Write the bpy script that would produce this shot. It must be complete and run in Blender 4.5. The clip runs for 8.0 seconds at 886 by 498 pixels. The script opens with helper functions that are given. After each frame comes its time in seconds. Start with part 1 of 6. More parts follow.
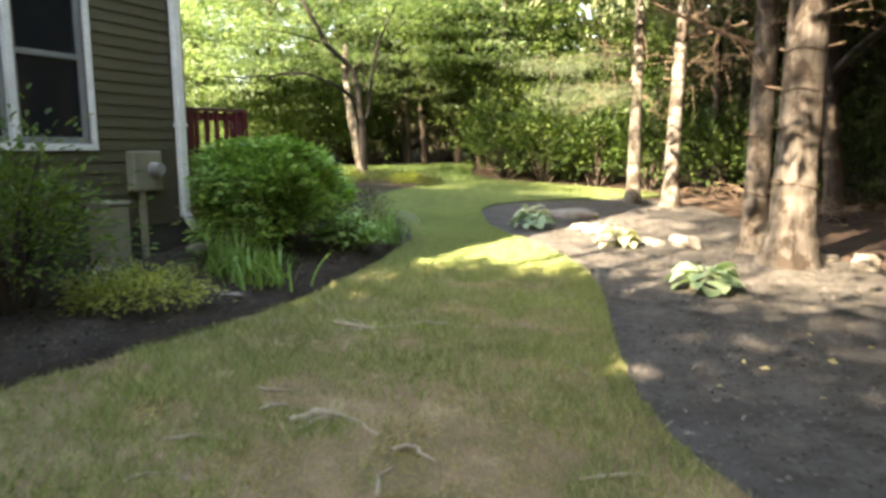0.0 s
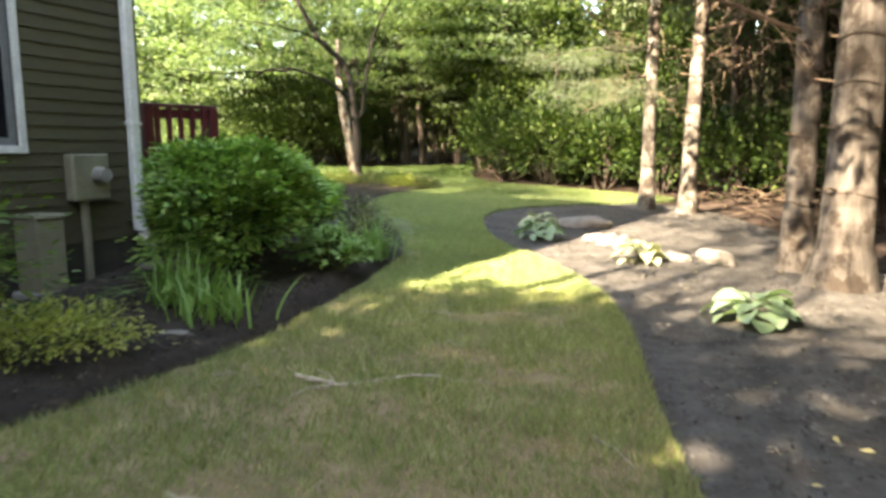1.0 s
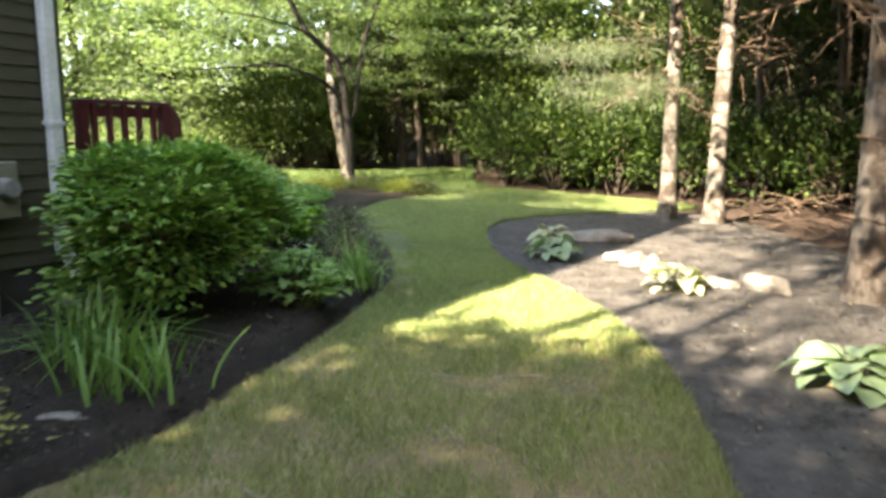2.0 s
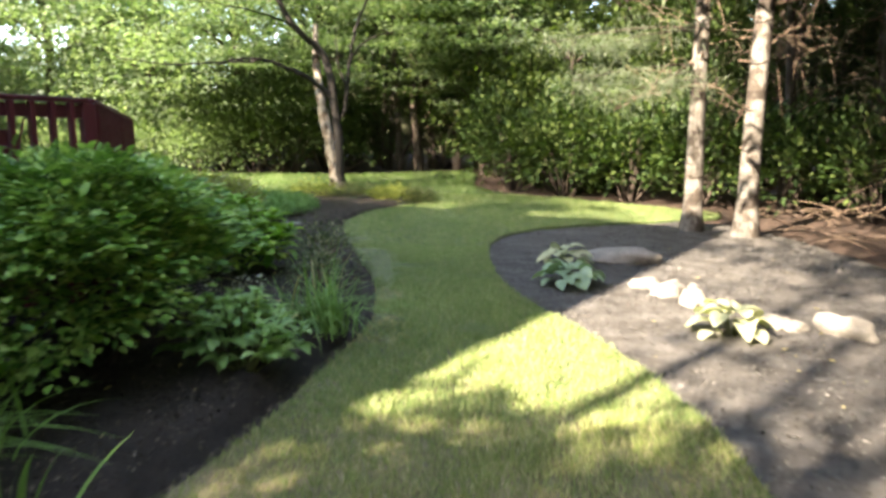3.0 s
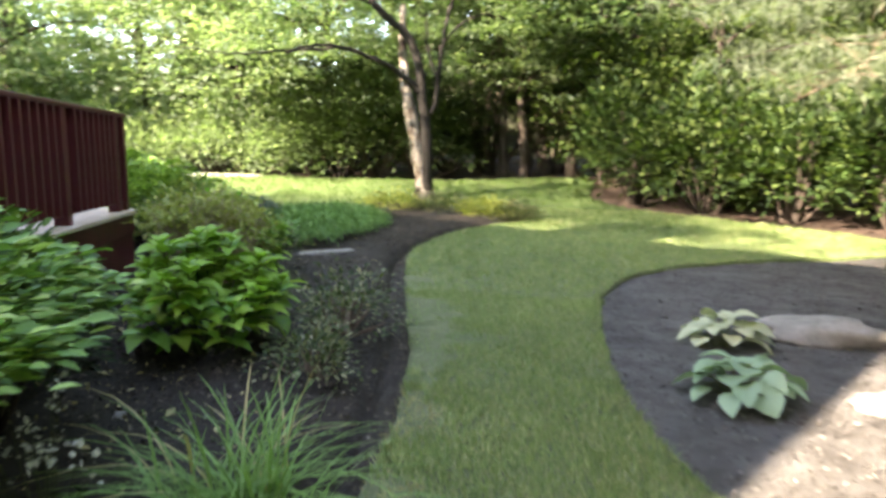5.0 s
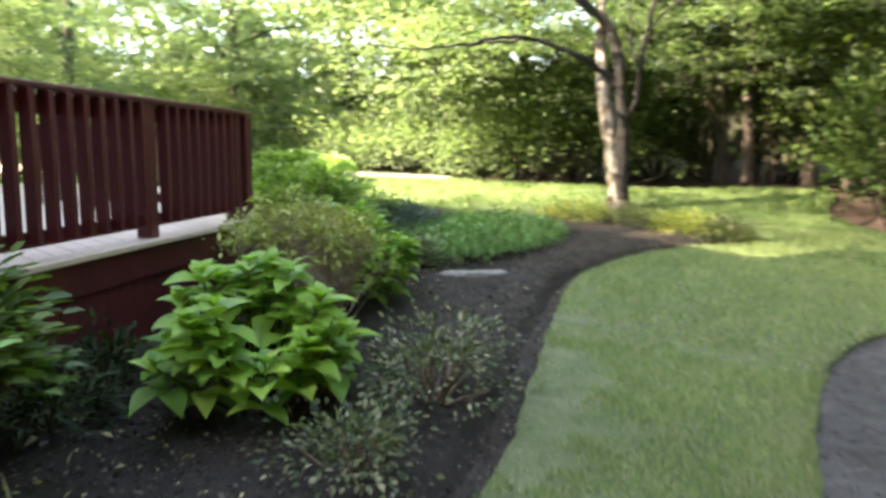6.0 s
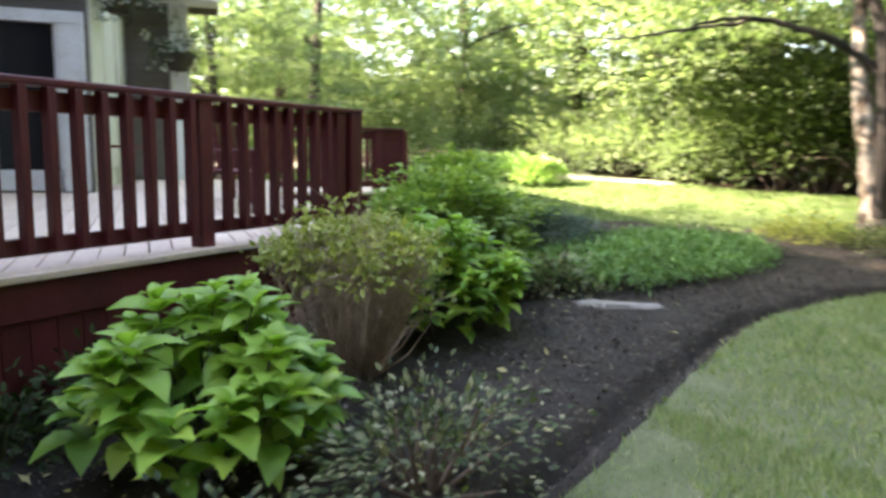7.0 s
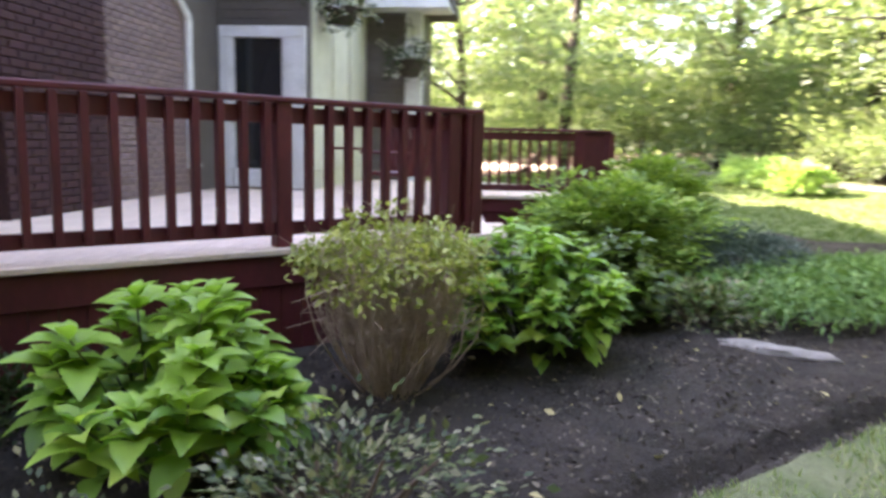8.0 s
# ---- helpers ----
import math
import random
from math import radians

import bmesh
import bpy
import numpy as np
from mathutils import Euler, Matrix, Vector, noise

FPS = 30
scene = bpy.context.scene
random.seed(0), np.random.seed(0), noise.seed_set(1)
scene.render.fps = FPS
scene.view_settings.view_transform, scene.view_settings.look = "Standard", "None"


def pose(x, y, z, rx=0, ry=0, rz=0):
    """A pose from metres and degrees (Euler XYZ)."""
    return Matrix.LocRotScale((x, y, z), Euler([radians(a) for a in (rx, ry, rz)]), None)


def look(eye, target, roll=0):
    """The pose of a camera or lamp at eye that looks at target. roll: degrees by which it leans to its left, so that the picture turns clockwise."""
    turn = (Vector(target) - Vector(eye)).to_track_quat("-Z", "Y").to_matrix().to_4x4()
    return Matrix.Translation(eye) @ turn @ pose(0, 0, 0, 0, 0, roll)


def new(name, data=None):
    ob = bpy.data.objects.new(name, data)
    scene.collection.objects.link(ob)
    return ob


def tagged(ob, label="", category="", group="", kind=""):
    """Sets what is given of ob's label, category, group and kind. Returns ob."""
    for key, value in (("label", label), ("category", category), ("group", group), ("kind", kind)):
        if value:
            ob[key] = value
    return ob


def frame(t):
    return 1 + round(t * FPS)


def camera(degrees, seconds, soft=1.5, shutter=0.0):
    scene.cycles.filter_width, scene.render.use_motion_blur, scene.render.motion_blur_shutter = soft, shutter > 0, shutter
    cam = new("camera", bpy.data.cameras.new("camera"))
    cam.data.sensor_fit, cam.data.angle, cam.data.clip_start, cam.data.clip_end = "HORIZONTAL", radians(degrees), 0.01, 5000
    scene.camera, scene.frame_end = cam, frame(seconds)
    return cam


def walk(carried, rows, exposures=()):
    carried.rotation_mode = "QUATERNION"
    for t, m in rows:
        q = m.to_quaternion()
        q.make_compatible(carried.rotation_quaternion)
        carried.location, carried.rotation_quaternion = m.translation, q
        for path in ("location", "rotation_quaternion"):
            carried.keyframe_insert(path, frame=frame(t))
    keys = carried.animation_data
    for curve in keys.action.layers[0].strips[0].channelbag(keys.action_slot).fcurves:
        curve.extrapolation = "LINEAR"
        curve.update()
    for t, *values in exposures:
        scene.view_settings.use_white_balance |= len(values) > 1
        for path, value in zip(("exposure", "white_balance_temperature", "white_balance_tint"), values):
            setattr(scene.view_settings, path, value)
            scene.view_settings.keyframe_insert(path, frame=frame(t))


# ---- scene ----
cam = camera(64.0, 8.0, 3.2, 0.55)
METRES, EYE, TILT, LEAN, TURN = 12.0, 1.55, 0.0, 0.0, 0.0
ROWS = [
    (0.0, 0.0, 0.0, 0.0, -0.08, -7.75, 0.56),
    (0.5, 0.0033, 0.0485, 0.0013, -0.06, -7.75, 0.55),
    (1.0, 0.0045, 0.1049, 0.0028, -0.04, -7.76, 0.52),
    (1.5, 0.0055, 0.1665, 0.0049, -0.01, -7.75, 0.5),
    (3.0, 0.0136, 0.3598, 0.0127, 0.03, -7.72, 0.56),
    (3.5, 0.0162, 0.4236, 0.015, 0.54, -7.67, 0.55),
    (4.0, 0.0178, 0.4873, 0.017, 1.35, -7.67, 0.52),
    (5.5, 0.0416, 0.6751, 0.021, 17.36, -7.59, -0.13),
    (6.0, 0.049, 0.7422, 0.0233, 27.08, -7.63, -0.49),
    (6.5, 0.0608, 0.8092, 0.025, 37.08, -7.74, -0.79),
    (7.0, 0.0765, 0.873, 0.0267, 47.89, -7.87, -1.06),
    (7.5, 0.0907, 0.9333, 0.0282, 59.24, -8.07, -1.28),
    (8.0, 0.102, 0.9914, 0.0292, 71.14, -8.15, -1.37),
]
walk(cam, [(t, pose(0, 0, EYE, TILT, LEAN, TURN) @ pose(METRES * x, METRES * y, METRES * z, 90 + pitch, roll, yaw)) for t, x, y, z, yaw, pitch, roll in ROWS], exposures=[(0.0, 3.70, 9100.0, 13.0), (1.5, 3.54, 8500.0, 12.0), (3.0, 3.30, 7800.0, 13.0), (4.0, 3.22, 7200.0, 15.0), (5.5, 3.88, 8200.0, 15.0), (7.0, 3.92, 8000.0, 20.0), (7.5, 4.0, 7800.0, 26.0), (8.0, 4.22, 7800.0, 32.0)])

# ---- world and sun ----
SUN_ELEV, SUN_AZ = 34.0, (0.68, 0.73)      # height in degrees; the way in which shadows fall on the ground
world = bpy.data.worlds.new("sky")
scene.world = world
world.use_nodes = True
wn = world.node_tree.nodes
sky = wn.new("ShaderNodeTexSky")
sky.sky_type = 'NISHITA'
sky.sun_disc = False
sky.sun_elevation = radians(SUN_ELEV)
sky.sun_rotation = math.atan2(-SUN_AZ[0], -SUN_AZ[1])
sky.altitude = 100
world.node_tree.links.new(sky.outputs[0], wn["Background"].inputs[0])
wn["Background"].inputs[1].default_value = 0.132
sun_data = bpy.data.lights.new("sun", 'SUN')
sun_data.energy, sun_data.angle, sun_data.color = 4.4, radians(0.6), (1.0, 0.93, 0.80)
sun = new("sun", sun_data)
ce, se = math.cos(radians(SUN_ELEV)), math.sin(radians(SUN_ELEV))
sun.matrix_world = look((-SUN_AZ[0] * ce * 60, -SUN_AZ[1] * ce * 60, se * 60), (0, 0, 0))

# ---- materials ----


def nodes_of(name):
    m = bpy.data.materials.new(name)
    m.use_nodes = True
    nt = m.node_tree
    return m, nt, nt.nodes["Principled BSDF"]


def ramp(nt, stops, src):
    r = nt.nodes.new("ShaderNodeValToRGB")
    el = r.color_ramp.elements
    while len(el) < len(stops):
        el.new(0.5)
    for e, (p, c) in zip(el, stops):
        e.position, e.color = p, (*c, 1)
    nt.links.new(src, r.inputs[0])
    return r.outputs[0]


def tex_noise(nt, scale, detail=4.0, rough=0.6, stretch=None, seed=0.0):
    tc = nt.nodes.new("ShaderNodeTexCoord")
    mp = nt.nodes.new("ShaderNodeMapping")
    nt.links.new(tc.outputs["Object"], mp.inputs[0])
    if stretch:
        mp.inputs["Scale"].default_value = stretch
    mp.inputs["Location"].default_value = (seed, seed * 1.7, 0)
    n = nt.nodes.new("ShaderNodeTexNoise")
    n.inputs["Scale"].default_value = scale
    n.inputs["Detail"].default_value = detail
    n.inputs["Roughness"].default_value = rough
    nt.links.new(mp.outputs[0], n.inputs["Vector"])
    return n.outputs[0]


def mixed(nt, fac, a, b, kind='MIX'):
    mx = nt.nodes.new("ShaderNodeMix")
    mx.data_type, mx.blend_type = 'RGBA', kind
    for sock, val in ((mx.inputs[0], fac), (mx.inputs[6], a), (mx.inputs[7], b)):
        if isinstance(val, bpy.types.NodeSocket):
            nt.links.new(val, sock)
        elif isinstance(val, (int, float)):
            sock.default_value = val
        else:
            sock.default_value = (*val, 1)
    return mx.outputs[2]


def bumped(nt, bsdf, src, strength=0.4, dist=0.02):
    b = nt.nodes.new("ShaderNodeBump")
    b.inputs["Strength"].default_value, b.inputs["Distance"].default_value = strength, dist
    nt.links.new(src, b.inputs["Height"])
    nt.links.new(b.outputs[0], bsdf.inputs["Normal"])


def surface(name, dark, light, scale=8.0, rough=0.8, bump=0.3, dist=0.01, stretch=None, fine=60.0, vary=0.0, metal=0.0, third=None):
    """A rough surface in two colours with a coarse and a fine grain; vary: how far single pieces differ."""
    m, nt, b = nodes_of(name)
    coarse, grain = tex_noise(nt, scale, 5, 0.65, stretch), tex_noise(nt, fine, 3, 0.6, stretch, 3.0)
    stops = [(0.32, dark), (0.68, light)] if third is None else [(0.28, dark), (0.52, light), (0.72, third)]
    col = ramp(nt, stops, coarse)
    col = mixed(nt, 0.35, col, ramp(nt, [(0.3, (0.35, 0.35, 0.35)), (0.7, (1, 1, 1))], grain), 'MULTIPLY')
    if vary:
        oi = nt.nodes.new("ShaderNodeObjectInfo")
        col = mixed(nt, vary, col, ramp(nt, [(0.0, (0.45, 0.45, 0.45)), (1.0, (1.0, 1.0, 1.0))], oi.outputs["Random"]), 'MULTIPLY')
    nt.links.new(col, b.inputs["Base Color"])
    b.inputs["Roughness"].default_value, b.inputs["Metallic"].default_value = rough, metal
    bumped(nt, b, grain, bump, dist)
    return m


def leafy(name, cols, thru=0.35, rough=0.5, patch=0.6):
    """Leaves: colour by single leaf and by patch, with light coming through them."""
    m, nt, b = nodes_of(name)
    geo = nt.nodes.new("ShaderNodeNewGeometry")
    col = ramp(nt, [(i / (len(cols) - 1), c) for i, c in enumerate(cols)], geo.outputs["Random Per Island"])
    col = mixed(nt, 0.5, col, ramp(nt, [(0.3, (0.5, 0.55, 0.5)), (0.7, (1.15, 1.1, 1.0))], tex_noise(nt, patch, 3)), 'MULTIPLY')
    nt.links.new(col, b.inputs["Base Color"])
    b.inputs["Roughness"].default_value = rough
    b.inputs["Specular IOR Level"].default_value = 0.35
    tr = nt.nodes.new("ShaderNodeBsdfTranslucent")
    nt.links.new(mixed(nt, 1.0, col, (1.12, 1.25, 0.62), 'MULTIPLY'), tr.inputs[0])
    mx = nt.nodes.new("ShaderNodeMixShader")
    mx.inputs[0].default_value = thru
    nt.links.new(b.outputs[0], mx.inputs[1])
    nt.links.new(tr.outputs[0], mx.inputs[2])
    nt.links.new(mx.outputs[0], nt.nodes["Material Output"].inputs[0])
    return m


def lawn_material():
    m, nt, b = nodes_of("lawn soil and thatch")
    thatch = tex_noise(nt, 2.6, 6, 0.68)
    worn = ramp(nt, [(0.36, (0.15, 0.13, 0.055)), (0.48, (0.22, 0.155, 0.085)), (0.58, (0.29, 0.20, 0.125)), (0.70, (0.46, 0.35, 0.22))], thatch)
    dense = ramp(nt, [(0.35, (0.085, 0.115, 0.042)), (0.65, (0.155, 0.165, 0.088))], thatch)
    xyz = nt.nodes.new("ShaderNodeSeparateXYZ")
    nt.links.new(nt.nodes.new("ShaderNodeTexCoord").outputs["Object"], xyz.inputs[0])
    away = nt.nodes.new("ShaderNodeMapRange")          # the turf is thicker beyond the worn stretch
    away.inputs[1].default_value, away.inputs[2].default_value = 5.0, 9.5
    nt.links.new(xyz.outputs[1], away.inputs[0])
    col = mixed(nt, away.outputs[0], worn, dense)
    lush = ramp(nt, [(0.35, (0.06, 0.105, 0.028)), (0.65, (0.11, 0.155, 0.05))], thatch)
    beyond = nt.nodes.new("ShaderNodeMapRange")
    beyond.inputs[1].default_value, beyond.inputs[2].default_value = 14.5, 18.0
    nt.links.new(xyz.outputs[1], beyond.inputs[0])
    col = mixed(nt, beyond.outputs[0], col, lush)
    col = mixed(nt, 0.5, col, ramp(nt, [(0.3, (0.4, 0.4, 0.35)), (0.7, (1.1, 1.1, 1))], tex_noise(nt, 35, 4)), 'MULTIPLY')
    nt.links.new(col, b.inputs["Base Color"])
    b.inputs["Roughness"].default_value = 0.95
    bumped(nt, b, tex_noise(nt, 45, 4), 0.6, 0.02)
    return m


def bark_material(name, dark, light, patchy=0.5, rings=0.0, patch=3.6):
    m, nt, b = nodes_of(name)
    tall = tex_noise(nt, 9, 5, 0.7, (1, 1, 0.18))
    spots = tex_noise(nt, patch, 5, 0.65, (1, 1, 0.75), 5)
    col = ramp(nt, [(0.3, dark), (0.62, light)], tall)
    # Patches are mottled bark, sharpened to stand for dappled shade too.
    col = mixed(nt, patchy, col, ramp(nt, [(0.43, (0.32, 0.25, 0.20)), (0.515, (1.1, 1.1, 1.1))], spots), 'MULTIPLY')
    if rings:
        col = mixed(nt, rings, col, ramp(nt, [(0.36, (0.25, 0.2, 0.17)), (0.46, (1, 1, 1))], tex_noise(nt, 2.2, 3, 0.5, (0.25, 0.25, 1.6), 9)), 'MULTIPLY')
    nt.links.new(col, b.inputs["Base Color"])
    b.inputs["Roughness"].default_value = 0.9
    bumped(nt, b, tall, 0.8, 0.03)
    return m


def glass_material():
    m, nt, b = nodes_of("dark window glass")
    b.inputs["Base Color"].default_value = (0.012, 0.014, 0.016, 1)
    b.inputs["Roughness"].default_value = 0.08
    bumped(nt, b, tex_noise(nt, 1.5, 2), 0.05, 0.02)
    return m


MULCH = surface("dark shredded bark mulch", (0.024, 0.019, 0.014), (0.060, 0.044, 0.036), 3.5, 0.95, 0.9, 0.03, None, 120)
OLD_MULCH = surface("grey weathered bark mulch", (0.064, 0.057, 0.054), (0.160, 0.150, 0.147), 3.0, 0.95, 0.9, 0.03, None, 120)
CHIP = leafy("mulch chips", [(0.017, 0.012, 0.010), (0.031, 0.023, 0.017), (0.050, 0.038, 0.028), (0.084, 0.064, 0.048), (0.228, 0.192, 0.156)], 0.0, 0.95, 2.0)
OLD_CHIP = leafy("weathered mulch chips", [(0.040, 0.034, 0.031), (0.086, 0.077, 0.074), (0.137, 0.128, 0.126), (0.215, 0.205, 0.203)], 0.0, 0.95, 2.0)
LITTER = surface("leaf litter and brown needles", (0.022, 0.012, 0.008), (0.062, 0.034, 0.023), 5, 0.95, 0.8, 0.03, None, 70, third=(0.105, 0.066, 0.047))
SOIL = lawn_material()
GRASS = leafy("grass blades", [(0.140, 0.225, 0.080), (0.212, 0.308, 0.110), (0.305, 0.380, 0.155), (0.445, 0.430, 0.270)], 0.2, 0.6, 0.45)
FAR_GRASS = leafy("green turf", [(0.05, 0.11, 0.024), (0.075, 0.148, 0.036), (0.105, 0.178, 0.05), (0.15, 0.195, 0.075)], 0.35, 0.6, 0.45)
WORN_GRASS = leafy("worn yellowing grass", [(0.160, 0.236, 0.068), (0.243, 0.318, 0.100), (0.350, 0.390, 0.165), (0.560, 0.500, 0.335)], 0.18, 0.65, 0.9)
STRAW = leafy("dry grass", [(0.427, 0.355, 0.167), (0.569, 0.483, 0.257), (0.313, 0.256, 0.115)], 0.2, 0.8, 1.0)
SIDING = surface("olive brown painted clapboard", (0.070, 0.063, 0.036), (0.095, 0.086, 0.052), 3, 0.6, 0.15, 0.004, (0.255, 0.850, 0.850), 40, 0.25)
GREY_SIDING = surface("grey brown painted siding", (0.105, 0.088, 0.076), (0.145, 0.122, 0.106), 3, 0.6, 0.15, 0.004, (0.3, 0.85, 0.85), 40, 0.2)
WHITE = surface("white painted trim", (0.700, 0.700, 0.678), (0.850, 0.850, 0.848), 4, 0.5, 0.05, 0.002, None, 30)
CREAM = surface("cream painted panel", (0.56, 0.56, 0.43), (0.68, 0.67, 0.54), 3, 0.6, 0.05, 0.002)
SASH = surface("grey window sash", (0.16, 0.17, 0.17), (0.24, 0.25, 0.25), 6, 0.45, 0.05, 0.002)
GLASS = glass_material()
BEIGE = surface("painted metal box", (0.203, 0.189, 0.131), (0.261, 0.245, 0.177), 6, 0.5, 0.05, 0.002)
DARK_BASE = surface("dark foundation", (0.030, 0.027, 0.02), (0.05, 0.045, 0.034), 5, 0.9, 0.2, 0.006)
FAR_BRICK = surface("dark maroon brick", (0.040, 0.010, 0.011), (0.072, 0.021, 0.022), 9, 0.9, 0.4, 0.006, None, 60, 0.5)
BASKET = surface("dark wicker", (0.03, 0.022, 0.016), (0.07, 0.05, 0.035), 30, 0.9, 0.5, 0.01)
CONCRETE = surface("grey concrete", (0.20, 0.19, 0.18), (0.33, 0.32, 0.30), 7, 0.9, 0.3, 0.006)
BRICK = surface("old red brick", (0.19, 0.118, 0.11), (0.31, 0.215, 0.20), 9, 0.9, 0.4, 0.006, None, 60, 0.5)
MORTAR = surface("grey mortar", (0.27, 0.20, 0.19), (0.38, 0.30, 0.285), 12, 0.95, 0.3, 0.004)
# Mortar close to the chimney brick's tone, so the joints hardly show.
DARK_MORTAR = surface("dark maroon mortar", (0.040, 0.014, 0.014), (0.066, 0.027, 0.026), 12, 0.95, 0.3, 0.004)
MAROON = surface("maroon stained deck timber", (0.087, 0.010, 0.014), (0.148, 0.017, 0.025), 5, 0.55, 0.2, 0.003, (0.850, 0.850, 0.345), 50, 0.25)
PLANK = surface("pale worn deck boards", (0.76, 0.55, 0.43), (0.85, 0.66, 0.53), 4, 0.75, 0.2, 0.003, (0.850, 0.405, 0.651), 50, 0.2)
STONE = surface("pale weathered stone", (0.187, 0.171, 0.154), (0.363, 0.336, 0.308), 5, 0.9, 0.5, 0.01, None, 40, 0.2)
# Backdrop colour holds the dimness of the shaded wood.
SHADE_BACKDROP = surface("wood backdrop with painted shade", (0.010, 0.010, 0.006), (0.032, 0.036, 0.016), 0.5, 0.95, 0.3, 0.05, None, 3, third=(0.048, 0.036, 0.024))
# Backdrop colour paled to hold sunlight on the far trees.
SUN_BACKDROP = surface("far tree backdrop with painted sunlight", (0.10, 0.15, 0.06), (0.20, 0.26, 0.11), 0.45, 0.95, 0.3, 0.05, None, 3, third=(0.30, 0.34, 0.19))
ROOFING = surface("grey brown roof shingles", (0.06, 0.05, 0.045), (0.11, 0.10, 0.09), 8, 0.95, 0.3, 0.01)
DARK = surface("dark interior", (0.012, 0.011, 0.011), (0.02, 0.018, 0.018), 3, 0.9, 0.0)
PINE_BARK = bark_material("pale patchy pine bark with shade dapples", (0.038, 0.031, 0.027), (0.132, 0.117, 0.108), 0.9, 0.5)
BIRCH_BARK = bark_material("pale ringed bark", (0.064, 0.056, 0.050), (0.185, 0.172, 0.158), 0.85, 0.7)
BROWN_BARK = bark_material("dark brown bark", (0.019, 0.014, 0.011), (0.064, 0.047, 0.038), 0.4)
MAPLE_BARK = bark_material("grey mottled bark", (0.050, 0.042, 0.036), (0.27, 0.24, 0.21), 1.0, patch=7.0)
# Branch bark painted near black to stand for the crown's shade.
SHADED_BARK = bark_material("maple branch bark darkened for shade", (0.006, 0.005, 0.004), (0.018, 0.014, 0.012), 0.4)
TWIG = surface("dry grey brown twigs", (0.105, 0.070, 0.050), (0.24, 0.172, 0.128), 12, 0.9, 0.2, 0.003)
STEM = surface("green stems", (0.06, 0.08, 0.025), (0.12, 0.13, 0.05), 12, 0.7, 0.1, 0.002)
PALE_TWIG = surface("pale dry twigs", (0.299, 0.209, 0.149), (0.568, 0.434, 0.322), 12, 0.9, 0.2, 0.003)
ROOT = surface("bleached roots", (0.338, 0.273, 0.208), (0.572, 0.481, 0.390), 14, 0.9, 0.4, 0.006)
# Maple tones paled partly for sunlight, woodland tones darkened partly for shade.
L_MAPLE = leafy("maple leaves in sunlit tones", [(0.111, 0.172, 0.082), (0.163, 0.232, 0.142), (0.216, 0.284, 0.212), (0.274, 0.325, 0.280)], 0.6, 0.75, 0.5)
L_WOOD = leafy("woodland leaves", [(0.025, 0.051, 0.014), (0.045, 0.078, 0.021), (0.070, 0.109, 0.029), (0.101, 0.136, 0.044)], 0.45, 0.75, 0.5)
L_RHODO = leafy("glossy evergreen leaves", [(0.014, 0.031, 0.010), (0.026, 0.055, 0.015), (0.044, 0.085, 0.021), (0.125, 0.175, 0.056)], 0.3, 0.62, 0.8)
L_PALE = leafy("pale green leaves", [(0.224, 0.383, 0.145), (0.317, 0.488, 0.198), (0.436, 0.607, 0.277)], 0.35, 0.45, 2.0)
L_ROSE = leafy("loose green leaves", [(0.045, 0.10, 0.022), (0.08, 0.15, 0.03), (0.13, 0.21, 0.045), (0.19, 0.26, 0.07)], 0.35, 0.45, 0.8)
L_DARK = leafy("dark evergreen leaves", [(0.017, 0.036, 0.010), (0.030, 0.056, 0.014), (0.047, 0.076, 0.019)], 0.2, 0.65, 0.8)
L_PINE = leafy("pine needles", [(0.075, 0.11, 0.06), (0.11, 0.15, 0.085), (0.17, 0.20, 0.12)], 0.35, 0.6, 0.8)
L_YEW = leafy("clipped evergreen leaves", [(0.081, 0.172, 0.048), (0.144, 0.287, 0.071), (0.230, 0.414, 0.101), (0.36, 0.535, 0.155), (0.48, 0.61, 0.235)], 0.25, 0.5, 2.2)
L_BOX = leafy("yellow green clipped leaves", [(0.098, 0.194, 0.041), (0.167, 0.292, 0.058), (0.265, 0.390, 0.081), (0.390, 0.488, 0.131)], 0.35, 0.45, 2.0)
L_HYDR = leafy("broad bright leaves", [(0.115, 0.255, 0.050), (0.19, 0.37, 0.065), (0.30, 0.48, 0.085), (0.46, 0.60, 0.13)], 0.4, 0.4, 2.0)
L_VARI = leafy("cream edged leaves", [(0.035, 0.062, 0.026), (0.058, 0.092, 0.036), (0.09, 0.125, 0.05), (0.13, 0.16, 0.07), (0.22, 0.225, 0.125), (0.42, 0.39, 0.27)], 0.3, 0.5, 3.0)
L_GOLD = leafy("yellow green leaves", [(0.207, 0.257, 0.058), (0.350, 0.377, 0.097), (0.524, 0.515, 0.176)], 0.35, 0.5, 3.0)
L_HOSTA = leafy("blue green leaves", [(0.20, 0.31, 0.20), (0.28, 0.40, 0.27), (0.38, 0.49, 0.36)], 0.25, 0.45, 3.0)
L_HOSTA_PALE = leafy("cream leaves", [(0.36, 0.40, 0.24), (0.5, 0.52, 0.36), (0.62, 0.62, 0.48)], 0.25, 0.5, 3.0)
L_IRIS = leafy("sword leaves", [(0.105, 0.224, 0.060), (0.179, 0.329, 0.090), (0.284, 0.434, 0.149)], 0.3, 0.45, 3.0)
L_BOUGH = leafy("soft pale needles", [(0.104, 0.142, 0.095), (0.149, 0.188, 0.136), (0.207, 0.239, 0.184)], 0.4, 0.6, 0.8)
L_SPRUCE = leafy("blue needles", [(0.058, 0.098, 0.092), (0.098, 0.146, 0.138), (0.137, 0.185, 0.174)], 0.2, 0.6, 3.0)
